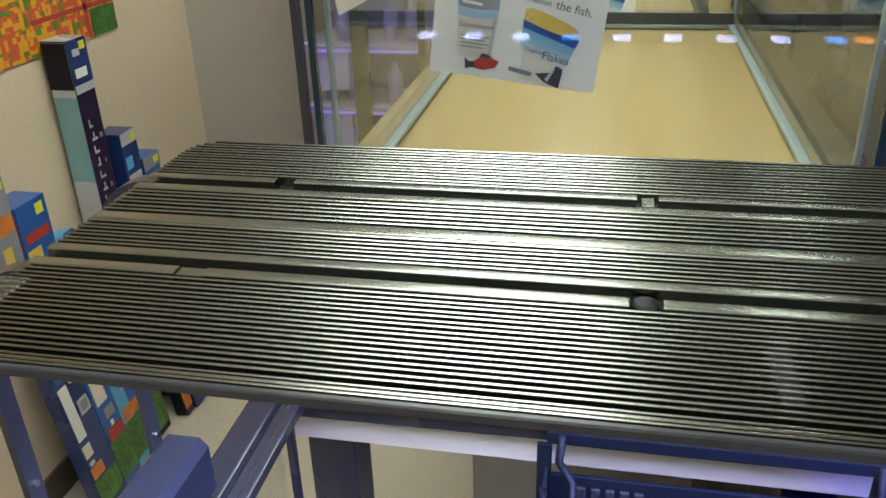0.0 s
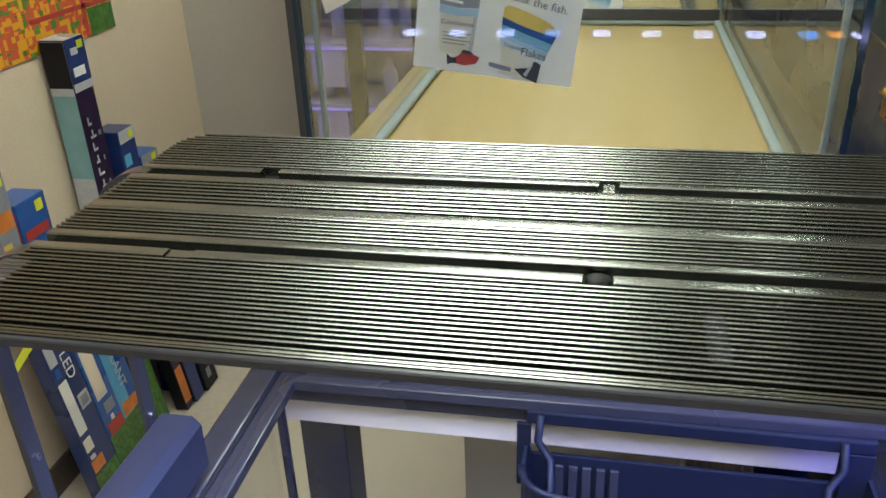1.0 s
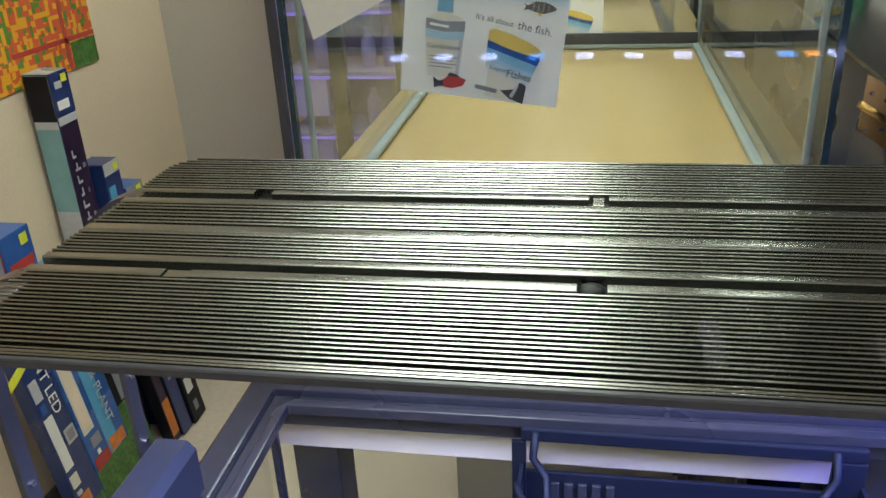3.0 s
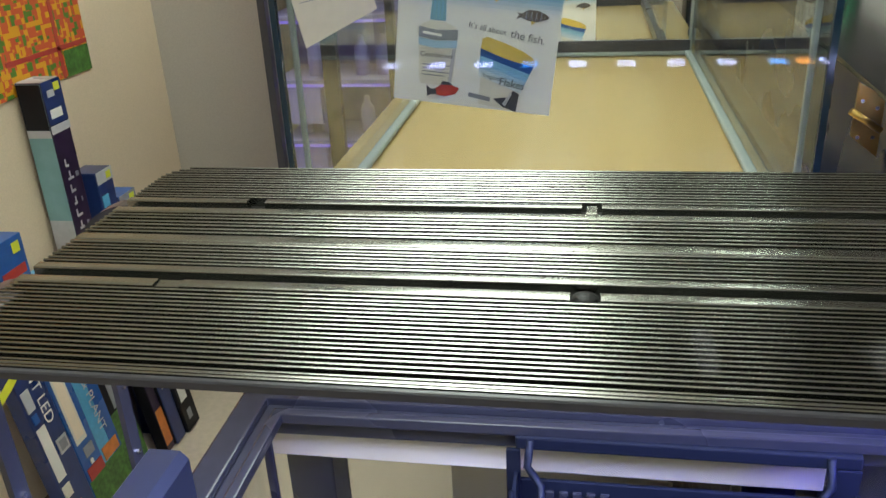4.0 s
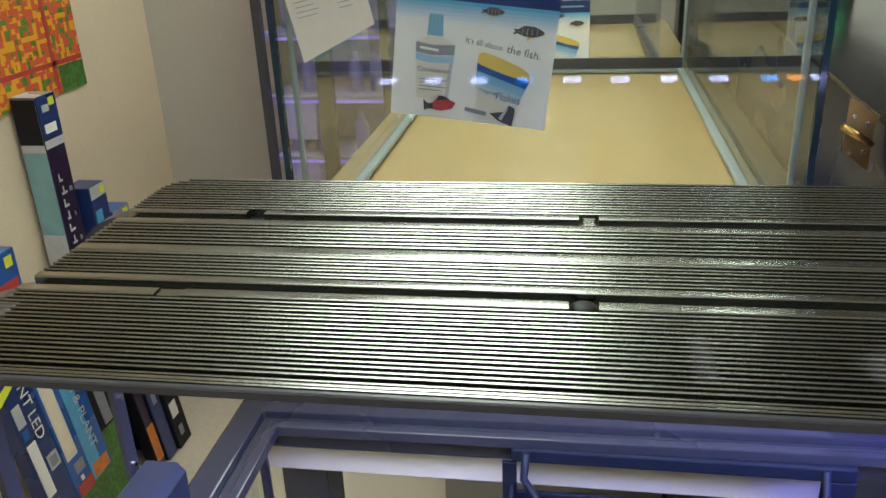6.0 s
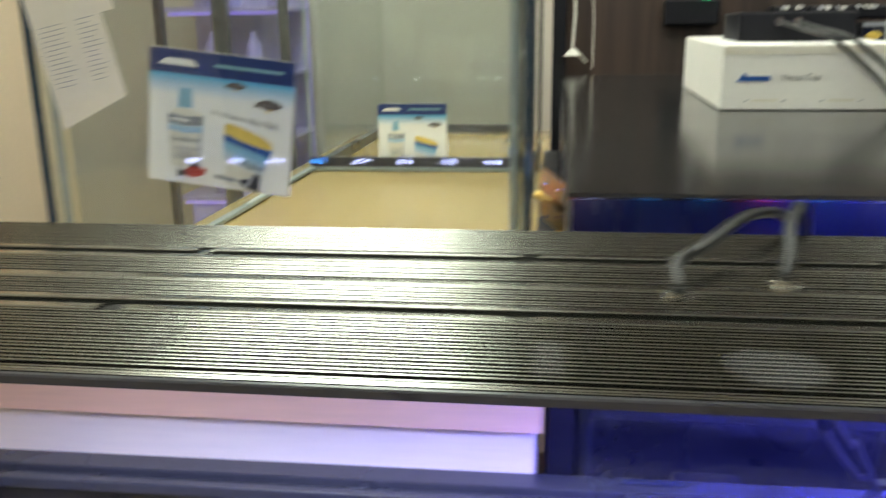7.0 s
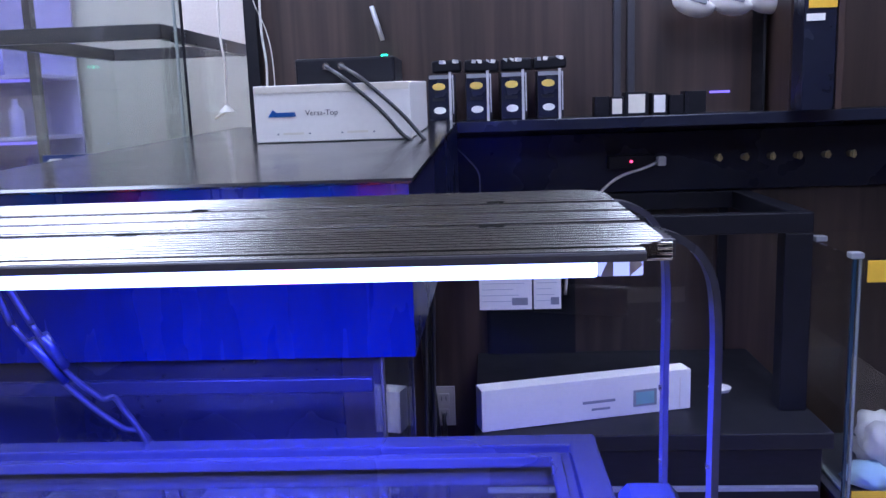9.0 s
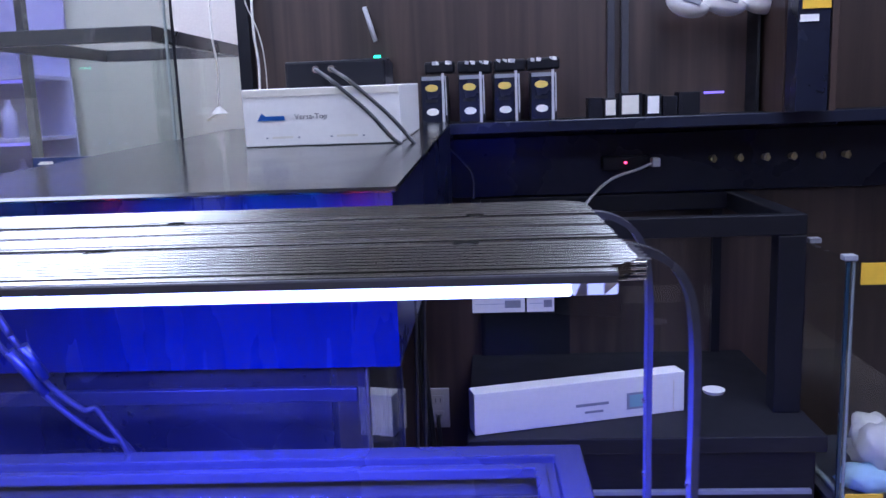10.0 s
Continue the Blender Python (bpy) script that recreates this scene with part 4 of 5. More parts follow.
hooded = glass_tank("hooded_tank", "dim glass tank with dark sides below the black hood", 0.292, 0.766, 0.606, 0.906, 0.90, 1.362, False, True, M_HAZY)
part("background", loc(box(0.301, 0.672, 0.888, 0.896, 0.905, 1.36), hooded), M_NAVYP, hooded, "dark background sheet")
part("top_band", loc(box(0.301, 0.757, 0.615, 0.622, 1.318, 1.334, 0.002), hooded), M_BLACKP, hooded, "dark band behind the front pane")
# This sheet is added to keep the inside of the tank dark.
part("side_sheet", loc(box(0.3010, 0.3050, 0.632, 0.886, 0.905, 1.36), hooded), M_NAVYP, hooded, "added dark sheet for the tank's dim inside")
part("side_edge", loc(box(0.7665, 0.7695, 0.608, 0.618, 0.90, 1.361, 0.0008), hooded), M_SEALED, hooded, "yellowish sealed edge")
part("rear_edge", loc(box(0.7665, 0.7695, 0.894, 0.905, 0.90, 1.361, 0.0008), hooded), M_CLAMP, hooded, "dull sealed rear edge")
for k, x in enumerate((0.31, 0.41, 0.51)):
    part("filter_case", loc(box(x, x + 0.08, 0.74, 0.82, 0.905, 1.135 + 0.02 * (k % 2), 0.006), hooded), M_LEG, hooded, "dark filter case")
hs = thing("hooded_tank_stand", "black stand below the hooded tank", "aquarium stand", (0.52, 1.18, 0))
# Added panel that darkens the gap between the bench and this stand.
part("end_panel", loc(box(0.2625, 0.2885, 0.606, 0.91, 0.9, 1.3615, 0.002), hs), M_DARKWOOD, hs, "black panel added to darken the gap beside the bench")
part("body", loc(box(0.2625, 0.772, 0.602, 0.91, 0.0, 0.899, 0.003), hs), M_DARKWOOD, hs)
part("rear_cabinet", loc(box(0.290, 0.50, 0.915, 1.79, 0.0, 1.3620, 0.003), hs), M_DARKWOOD, hs, "black cabinet carrying the back of the hood")

# white carton, controller and its two cables on the hood
ang = math.atan(0.026)
carton = thing("white_carton", "white cardboard carton lying on the black hood", "carton", (0.502, 1.156, lid_z(1.156)))
carton.rotation_euler[0] = ang
part("body", box(0.0, 0.254, 0.0, 0.36, 0.001, 0.092, 0.0015), M_WHITE, carton, "white cardboard")
part("flap", box(0.002, 0.252, -0.0012, 0.0, 0.080, 0.091), M_CREAM, carton)
part("logo_shape", prism([(0.022, 0.042), (0.068, 0.042), (0.066, 0.049), (0.036, 0.049), (0.030, 0.054)], "Y", -0.0012, -0.0002), M_BLUE, carton, "blue maker's mark")
lettering("Versa-Top", 0.0125, pose(0.083, -0.0006, 0.043, 90, 0, 0), M_INK, carton)
for u in (0.045, 0.150):
    part("hand_slot", box(u, u + 0.034, -0.0010, -0.0002, 0.013, 0.0165), M_CREAM, carton, "slotted tab")
    part("tab_mark", box(u - 0.010, u - 0.007, -0.0010, -0.0002, 0.013, 0.0155), M_GREY, carton)
    part("tab_mark", box(u + 0.042, u + 0.045, -0.0010, -0.0002, 0.013, 0.0155), M_GREY, carton)
ctrl = thing("light_controller", "black controller box with two silver plugs on the white carton", "controller", (0.0, 0.0, 0.0))
cz = lid_z(1.2) + 0.0935
part("case", box(0.545, 0.720, 1.275, 1.40, cz, cz + 0.045, 0.004), M_BLACKP, ctrl, "black plastic case")
for x in (0.602, 0.629):
    part("plug", disc(x, 1.268, cz + 0.030, 0.0065, 0.014, "Y", 12), M_NICKEL, ctrl, "silver threaded plug")
    pts = curve_pts([(x, 1.26, cz + 0.030), (x + 0.02, 1.22, cz + 0.020), (x + 0.05, 1.155, cz + 0.004), (x + 0.105, 1.143, cz - 0.045),
                     (x + 0.140, 1.138, cz - 0.085), (0.5 * x + 0.475, 1.130, cz - 0.118), (0.5 * x + 0.472, 1.135, 1.45), (0.5 * x + 0.460, 1.14, 1.0)], 7)
    part("cable", tube(pts, 0.0032, 8), M_CABLE, ctrl, "thin black cable")

# ---- panelled wall: shelf, goods, valve rail ----
post = solid("shelf_post", box(0.257, 0.290, 1.980, 2.016, 0.0, 2.9, 0.002), M_BLACKP, "black upright post at the panel's end", "post")
shelf = thing("wall_shelf", "dark wooden wall shelf with packaged goods", "shelf", (1.4, 1.9, 1.55))
part("board", loc(box(0.62, 2.2, 1.8095, 2.018, 1.538, 1.564, 0.001), shelf), M_DARKWOOD, shelf)
part("front_trim", loc(box(0.62, 2.2, 1.795, 1.809, 1.538, 1.5645, 0.002), shelf), M_NAVYP, shelf, "dark smooth front trim")
for x in (0.80, 1.2295, 1.72):
    part("bracket", loc(prism([(2.0175, 1.5375), (1.85, 1.5375), (1.86, 1.530), (2.0175, 1.520)], "X", x - 0.002, x + 0.002), shelf), M_LEG, shelf, "thin black shelf bracket")
rail = thing("valve_rail", "black air-line rail with brass valves under the shelf", "air rail", (1.4, 1.99, 1.45))
part("board", loc(box(0.56, 2.6, 1.998, 2.016, 1.365, 1.5195, 0.002), rail), M_NAVYP, rail, "black board")
for k in range(6):
    x = 1.466 + 0.0666 * k + (0.004 if k == 4 else 0)
    v = part("valve", loc(disc(x, 1.984, 1.448, 0.0085, 0.024, "Y", 12), rail), M_VALVE, rail, "small brass air valve")
    part("valve_handle", loc(box(x - 0.003, x + 0.003, 1.966, 1.974, 1.439, 1.459, 0.001), rail), M_VALVE, v)
for x in (1.212, 1.247):
    up = solid("shelf_standard", box(x - 0.009, x + 0.009, 2.006, 2.019, 1.60, 2.4, 0.001), M_LEG, "black slotted shelf standard", "bracket", "shelf standards")
strip = thing("power_strip", "dark power strip with a red light and white plug cord", "power strip", (1.234, 1.985, 1.446))
part("case", loc(box(1.184, 1.304, 1.972, 1.997, 1.426, 1.462, 0.004), strip), M_BLACKP, strip)
part("indicator", loc(disc(1.243, 1.970, 1.446, 0.0035, 0.004, "Y", 10), strip), M_REDLED, strip, "red indicator")
part("plug", loc(box(1.305, 1.327, 1.945, 1.972, 1.434, 1.458, 0.004), strip), M_CORD, strip, "white plug")
part("cord", loc(tube(curve_pts([(1.312, 1.955, 1.446), (1.270, 1.945, 1.430), (1.200, 1.95, 1.404), (1.14, 1.955, 1.345), (1.09, 1.96, 1.26), (1.07, 1.965, 1.10)], 8), 0.0038, 8), strip), M_CORD, strip, "white cord")


def black_pack(x):
    t = thing("boxed_filter", "black product box with yellow and white ovals on shelf", "product box", (x, 1.822, 1.5645), "boxed goods")
    part("carton", box(0, 0.062, 0, 0.12, 0, 0.112, 0.001), M_BLACKP, t)
    part("face_print", box(0.003, 0.048, -0.0010, -0.0003, 0.004, 0.100), M_NAVYP, t)
    part("top_band", box(0.003, 0.060, -0.0010, -0.0003, 0.102, 0.111), M_GREY, t)
    part("yellow_oval", prism(ellipse(0.026, 0.084, 0.0155, 0.0085), "Y", -0.0018, -0.0011), M_YEL2, t)
    part("white_oval", prism(ellipse(0.027, 0.028, 0.0145, 0.0085), "Y", -0.0018, -0.0011), M_WHITE, t)
    part("text_bar", box(0.010, 0.040, -0.0015, -0.0011, 0.050, 0.058), M_BLACKP, t)
    part("edge_strip", box(0.050, 0.056, -0.0028, -0.0003, -0.0002, 0.118), M_SILVER, t, "silver plastic edge strip")
    part("edge_strip", box(0.0585, 0.0612, -0.0018, -0.0003, 0.02, 0.110), M_SILVER, t)
    return t


first = black_pack(0.737)
for k in range(1, 4):
    copy_thing(first, pose(0.737 + 0.0865 * k + 0.003 * (k == 1), 1.822 + 0.003 * (k % 2), 1.5645, 0, 0, (-2, 0, 1.5, -1)[k]))


def hang_pack(x, w, tilt):
    t = thing("hanging_pack", "black blister pack with crinkled top and white labels", "blister pack", (x, 1.90, 1.683), "hanging packs")
    part("bag", box(0, w, 0, 0.05, 0, 0.030, 0.006), M_BLACKP, t)
    random.seed(int(x * 1000))
    for k in range(5):
        u = random.uniform(0.004, w - 0.016)
        part("label_patch", prism([(u, 0.022 + 0.006 * (k % 2)), (u + 0.010, 0.021), (u + 0.011 * random.uniform(0.6, 1.2), 0.029), (u + 0.001, 0.031)], "Y", -0.002 - 0.0003 * k, -0.0018 - 0.0003 * k), M_WHITE if k < 3 else M_SILVER, t)
    t.rotation_euler[1] = radians(tilt)


for k, (x, w) in enumerate(((0.742, 0.074), (0.822, 0.086), (0.912, 0.078), (0.992, 0.082))):
    hang_pack(x, w, (-1, 1.5, 0, -1.5)[k])
for k, (x, w, hh, lab) in enumerate(((1.134, 0.034, 0.048, M_BLACKP), (1.170, 0.033, 0.046, M_CREAM), (1.205, 0.056, 0.056, M_CREAM), (1.268, 0.038, 0.052, M_WHITE), (1.310, 0.034, 0.046, M_BLACKP), (1.346, 0.050, 0.054, M_BLACKP))):
    t = thing("small_carton", "small dark carton with a pale label on the shelf", "product box", (x, 1.84, 1.5645), "small cartons")
    part("carton", box(0, w, 0, 0.05, 0, hh, 0.001), M_BLACKP, t)
    part("label", box(w * 0.15, w * 0.85, -0.001, -0.0002, hh * 0.12, hh * 0.9), lab, t)
solid("thin_wire", tube(curve_pts([(0.286, 1.981, 2.10), (0.290, 1.965, 2.06), (0.303, 1.905, 1.95), (0.306, 1.90, 1.88), (0.336, 1.895, 1.80), (0.349, 1.89, 1.72), (0.350, 1.885, 1.58)], 8), 0.0014, 8), M_CORD, "thin white wire hanging beside the black post", "wire")
solid("thin_wire", tube(curve_pts([(0.765, 1.99, 1.538), (0.785, 1.985, 1.505), (0.822, 1.985, 1.465), (0.850, 1.99, 1.425), (0.852, 1.99, 1.36)], 8), 0.0022, 8), M_GREY, "thin grey wire hanging under the shelf", "wire")
# items over the hood: indicator, rod, suction cups on cords
ind = thing("wall_adapter", "small dark adapter with a green light on the panel", "adapter", (0.62, 1.99, 1.70))
part("case", loc(box(0.520, 0.645, 1.985, 2.018, 1.675, 1.733, 0.004), ind), M_BLACKP, ind)
part("indicator", loc(box(0.608, 0.624, 1.978, 1.984, 1.733, 1.739), ind), M_GREENLED, ind, "green indicator")
solid("glass_rod", tube([(0.588, 1.99, 1.860), (0.613, 1.985, 1.775)], 0.006, 8), M_SILVER, "pale rod leaning on the panel", "rod")
for k, (x, y) in enumerate(((0.197, 1.975), (0.306, 1.975))):
    t = thing("suction_cup_cord", "white cord with a suction cup hanging by the post", "air line", (x, y, 1.624), "suction cup cords")
    part("cord", tube(curve_pts([(0.002, 0, 0.40), (-0.004, 0, 0.2), (0.004, 0, 0.10), (-0.001, 0, 0.0)], 8), 0.0032, 8), M_CORD, t)
    part("cup", disc(0.0, 0.0, -0.008, 0.022, 0.018, "Z", 16, 0.005), M_CORD, t, "white suction cup")
    part("tip", tube([(0.008, 0, -0.006), (0.034 * (1 if k else -1), 0, -0.034)], 0.0035, 8), M_CORD, t)
for k in range(3):
    x = 1.385 + 0.088 * k
    t = thing("hanging_scoop", "white plastic scoop hanging above the shelf", "scoop", (x, 1.93, 1.83), "hanging scoops")
    bm = bm_new()
    bmesh.ops.create_uvsphere(bm, u_segments=16, v_segments=10, radius=1)
    for v in bm.verts:
        v.co = Vector((v.co.x * 0.055, v.co.y * 0.04, v.co.z * 0.034 * (1 if v.co.z < 0 else 0.35)))
    for f in bm.faces:
        f.smooth = True
    part("bowl", bm, M_WHITE, t, "white plastic bowl")
    part("grip", box(-0.012, 0.012, -0.01, 0.0, 0.015, 0.10, 0.003), M_WHITE, t)
    part("slot", box(-0.022, 0.022, -0.042, -0.034, -0.004, 0.010, 0.002), M_GREY, t)
    t.rotation_euler[1] = radians((18, 14, 10)[k])
col = thing("shelf_column", "black shelf column with a yellow price tag", "column", (1.585, 1.74, 0))
part("upright", loc(box(1.570, 1.640, 1.712, 1.78, 1.566, 2.9, 0.002), col), M_NAVYP, col)
part("price_tag", loc(box(1.578, 1.638, 1.708, 1.7115, 1.785, 1.822), col), M_TAG, col, "yellow price tag")
part("label", loc(box(1.574, 1.613, 1.708, 1.7115, 1.758, 1.773), col), M_WHITE, col, "small white label")
part("side_trim", loc(box(1.646, 1.662, 1.72, 1.78, 1.566, 2.9, 0.002), col), M_BROWN, col)
# glazed cabinet back between shelf and column
cab = thing("wall_cabinet", "open brown cabinet compartment above the shelf", "cabinet", (1.45, 1.9, 1.57))
part("side_panel", loc(box(1.572, 1.586, 1.80, 2.017, 1.5645, 2.6), cab), M_BROWN, cab)
part("inner_panel", loc(box(1.553, 1.560, 1.93, 2.017, 1.5645, 2.6), cab), M_DARKWOOD, cab)
part("tube_light", loc(tube([(1.445, 2.0, 1.615), (1.495, 2.0, 1.615)], 0.003, 8), cab), M_PURP, cab, "thin violet light tube")

# outlets, labels and the framed tank with the long carton
for x in (0.584, 0.705):
    t = thing("wall_outlet", "pale duplex outlet plate on the dark panel", "outlet", (x, 2.017, 0.72), "wall outlets")
    part("plate", box(0, 0.062, -0.006, 0.0, 0, 0.115, 0.002), M_PLATE, t)
    for z in (0.020, 0.065):
        s = part("socket", box(0.016, 0.046, -0.0085, -0.0062, z, z + 0.030, 0.002), M_PLATE, t)
        part("slit", box(0.023, 0.025, -0.0095, -0.0087, z + 0.010, z + 0.022), M_INK, s)
        part("slit", box(0.036, 0.038, -0.0095, -0.0087, z + 0.010, z + 0.022), M_INK, s)
    part("plugged_cord", tube(curve_pts([(0.031, -0.012, 0.035), (0.031, -0.03, 0.025), (0.034, -0.03, -0.05), (0.034, -0.02, -0.5)], 6), 0.006, 8), M_CABLE, t, "black cord plugged in")
for k, x in enumerate((0.697, 0.712)):
    solid("hanging_cable", tube(curve_pts([(x, 1.99, 1.42), (x + 0.012, 1.985, 1.2), (x - 0.01, 1.985, 1.0), (x + 0.015, 1.985, 0.6)], 6), 0.008, 8), M_CABLE, "black cable hanging down the panel", "cable", "hanging cables")
dk = thing("black_framed_tank", "empty tank with a wide black frame against the panel", "glass tank", (1.15, 1.75, 0.905))
part("back_sheet", loc(box(0.862, 1.10, 2.000, 2.012, 0.93, 1.36), dk), M_BLACKP, dk, "black background sheet")
for b in ((0.845, 1.548, 1.55, 1.575, 1.318, 1.362), (0.845, 1.548, 1.985, 2.012, 1.318, 1.362), (1.503, 1.548, 1.5755, 1.9845, 1.318, 1.362), (0.845, 0.870, 1.5755, 1.9845, 1.318, 1.362)):
    part("top_frame", loc(box(*b, 0.003), dk), M_BLACKP, dk, "wide black top frame")
part("corner_post", loc(box(1.490, 1.548, 1.55, 1.60, 0.9305, 1.3175, 0.003), dk), M_BLACKP, dk, "wide black corner")
part("rear_post", loc(box(1.474, 1.496, 1.995, 2.012, 0.9305, 1.3175), dk), M_BLACKP, dk)
part("base", loc(box(0.835, 1.558, 1.426, 2.012, 0.895, 0.930, 0.003), dk), M_DARKWOOD, dk, "dark base ledge")
part("rear_pane", loc(box(0.871, 1.473, 1.988, 1.994, 0.931, 1.317), dk), M_GLASS, dk, "clear glass pane")
lb = solid("long_carton", box(0, 0.473, 0, 0.045, 0, 0.090, 0.0015), M_WHITE, "long white carton lying at an angle on the dark ledge", "carton")
lb.matrix_world = pose(0.851, 1.446, 0.931, 0, 0, 15.5)
for nm, b, m in (("print_bar", (0.222, 0.296, -0.0011, -0.0003, 0.036, 0.042), M_GREY), ("print_bar", (0.242, 0.284, -0.0011, -0.0003, 0.020, 0.025), M_GREY),
                 ("picture", (0.338, 0.392, -0.0011, -0.0003, 0.018, 0.055), M_GREY), ("picture_field", (0.344, 0.386, -0.0016, -0.0012, 0.023, 0.050), M_TEAL), ("end_flap", (0.446, 0.448, -0.0011, -0.0003, 0.004, 0.074), M_CREAM), ("top_print", (0.06, 0.15, 0.010, 0.034, 0.0781, 0.0786), M_GREY)):
    part(nm, box(*b), m, lb)
sd = thing("ledge_stand", "black wooden cabinet under the ledge", "cabinet", (1.15, 1.7, 0))
part("body", loc(box(0.85, 1.545, 1.451, 2.01, 0.0, 0.8945, 0.002), sd), M_DARKWOOD, sd)
for z in (0.30, 0.60, 0.80):
    part("drawer_edge", loc(box(0.86, 1.535, 1.438, 1.450, z, z + 0.008), sd), M_GREY, sd)
solid("white_dish", disc(1.400, 1.684, 0.9345, 0.022, 0.008, "Z", 18, 0.026), M_WHITE, "small white dish on the ledge", "dish")
for x, w in ((0.851, 0.112), (0.967, 0.058)):
    t = thing("shelf_label", "white printed label card at the dark tank", "label", (x, 1.545, 1.168), "label cards")
    part("card", box(0, w, 0, 0.003, 0, 0.085, 0.0005), M_WHITE, t)
    for k in range(4):
        part("text_bar", box(0.006, w * (0.85 - 0.1 * (k % 3)), -0.0008, -0.0002, 0.018 + 0.013 * k, 0.0195 + 0.013 * k), M_SILVER, t)
    part("code_block", box(w * 0.62, w * 0.92, -0.0012, -0.0008, 0.010, 0.026), M_GREY, t)
    part("header_bar", box(0.004, w - 0.004, -0.0008, -0.0002, 0.072, 0.079), M_SKY, t)

# tank with floss at the right wall
tc_ = glass_tank("price_tagged_tank", "glass tank with clips and yellow price tags beside the panel", 1.590, 2.30, 1.440, 1.795, 0.775, 1.281)
for x, y in ((1.592, 1.455), (1.602, 1.66)):
    part("lid_clip", loc(box(x - 0.012, x + 0.014, y - 0.012, y + 0.012, 1.2815, 1.293, 0.002), tc_), M_GREY, tc_, "grey plastic lid clip")
for x, z in ((1.609, 1.236), (1.600, 0.757)):
    part("price_tag", loc(box(x, x + 0.075, 1.434, 1.4375, z, z + 0.043, 0.0008), tc_), M_TAG, tc_, "yellow price tag")
st = thing("red_brown_stand", "red-brown panelled stand below the tagged tank", "aquarium stand", (1.9, 1.6, 0))
part("body", loc(box(1.586, 2.32, 1.445, 1.80, 0.0, 0.764, 0.003), st), M_REDWOOD, st)
part("edge_strip", loc(box(1.580, 2.32, 1.438, 1.80, 0.7645, 0.7745, 0.001), st), M_LEG, st)
random.seed(9)
fl = thing("filter_floss", "crumpled white filter floss with a pale blue piece", "filter floss", (1.715, 1.58, 0.776))
for k in range(7):
    bm = bm_new()
    bmesh.ops.create_icosphere(bm, subdivisions=3, radius=1)
    sx, sy, sz = random.uniform(0.05, 0.085), random.uniform(0.05, 0.08), random.uniform(0.04, 0.065)
    o = Vector((random.uniform(-0.08, 0.12), random.uniform(-0.07, 0.07), 0.045 + 0.03 * (k % 3)))
    if k == 0:
        o, sz = Vector((-0.05, -0.085, 0.03)), 0.035
    for v in bm.verts:
        nz = 1 + 0.35 * noise.noise(v.co * 2.2 + Vector((k * 7, 0, 0))) + 0.15 * noise.noise(v.co * 6)
        v.co = Vector((v.co.x * sx, v.co.y * sy, v.co.z * sz)) * nz + o
        v.co.z = max(v.co.z, 0.0)
    for f in bm.faces:
        f.smooth = True
    fl.scale = (0.8, 0.8, 0.8)
    part("tuft", bm, M_PALEBLUE if k == 0 else M_FLUFF, fl, "pale blue piece" if k == 0 else "white floss")

# ---- goods along the left wall ----
pic = solid("cell_picture", box(-1.5205, -1.514, 1.10, 2.335, 1.222, 2.10), M_MOSAIC, "orange, red and green mosaic picture on the wall", "picture")
part("green_block", box(-1.5138, -1.5128, 2.205, 2.335, 1.222, 1.300), M_GREENP, pic)
part("red_line", box(-1.5138, -1.5128, 2.180, 2.196, 1.222, 1.80), M_REDP, pic)
part("red_line", box(-1.5138, -1.5128, 1.94, 2.335, 1.304, 1.318), M_REDP, pic)


def carton_box(y0, y1, x1, z1, front, side, bands=(), label="", lean=0.0, sticker=True, name="light_carton"):
    """Upright carton on the floor by the left wall; front faces along x, side faces along y."""
    t = thing(name, label, "carton", (x1, y0, 0.0), "cartons by the wall")
    x0 = -0.045 if lean else -1.506 - x1
    w = y1 - y0
    part("carton", box(x0, 0, 0, w, 0.001, z1, 0.002), front, t)
    part("side_print", box(x0 + 0.003, -0.003, -0.0012, -0.0003, 0.004, z1 - 0.003), side, t)
    for k, (u0, u1, v0, v1, m) in enumerate(bands):
        part("print_band", box(0.0003, 0.0010 + 0.0005 * k, w * u0, w * u1, z1 * v0, z1 * v1), m, t)
    if sticker:
        part("price_sticker", box(0.0036, 0.0042, w * 0.55, w * 0.85, z1 - 0.03, z1 - 0.008), M_YELLOW, t, "fluorescent yellow sticker")
    t.rotation_euler[1] = radians(lean)
    t.location.z = 0.045 * math.sin(radians(-lean)) + 0.0005 if lean else 0.0
    return t


# tall boxed tube lamp and its shorter neighbours
tall = carton_box(1.945, 2.032, -1.428, 1.262, M_PURPLE, M_TEAL, ((0.0, 1.0, 0.905, 1.0, M_NAVY), (0.0, 1.0, 0.885, 0.903, M_SILVER), (0.15, 0.75, 0.918, 0.938, M_WHITE),
                  (0.2, 0.55, 0.965, 0.98, M_SILVER)), "tall slim carton in pale teal and dark purple by the wall")
part("side_head", box(-0.075, -0.003, -0.0020, -0.0013, 1.13, 1.258), M_BLACKP, tall)
part("side_line", box(-0.075, -0.003, -0.0020, -0.0013, 1.108, 1.129), M_SILVER, tall)
part("side_fade", box(-0.075, -0.003, -0.0020, -0.0013, 0.62, 0.86), M_SILVER, tall)
part("top_cap", box(-0.076, -0.002, 0.002, 0.085, 1.2622, 1.2635), M_SILVER, tall)
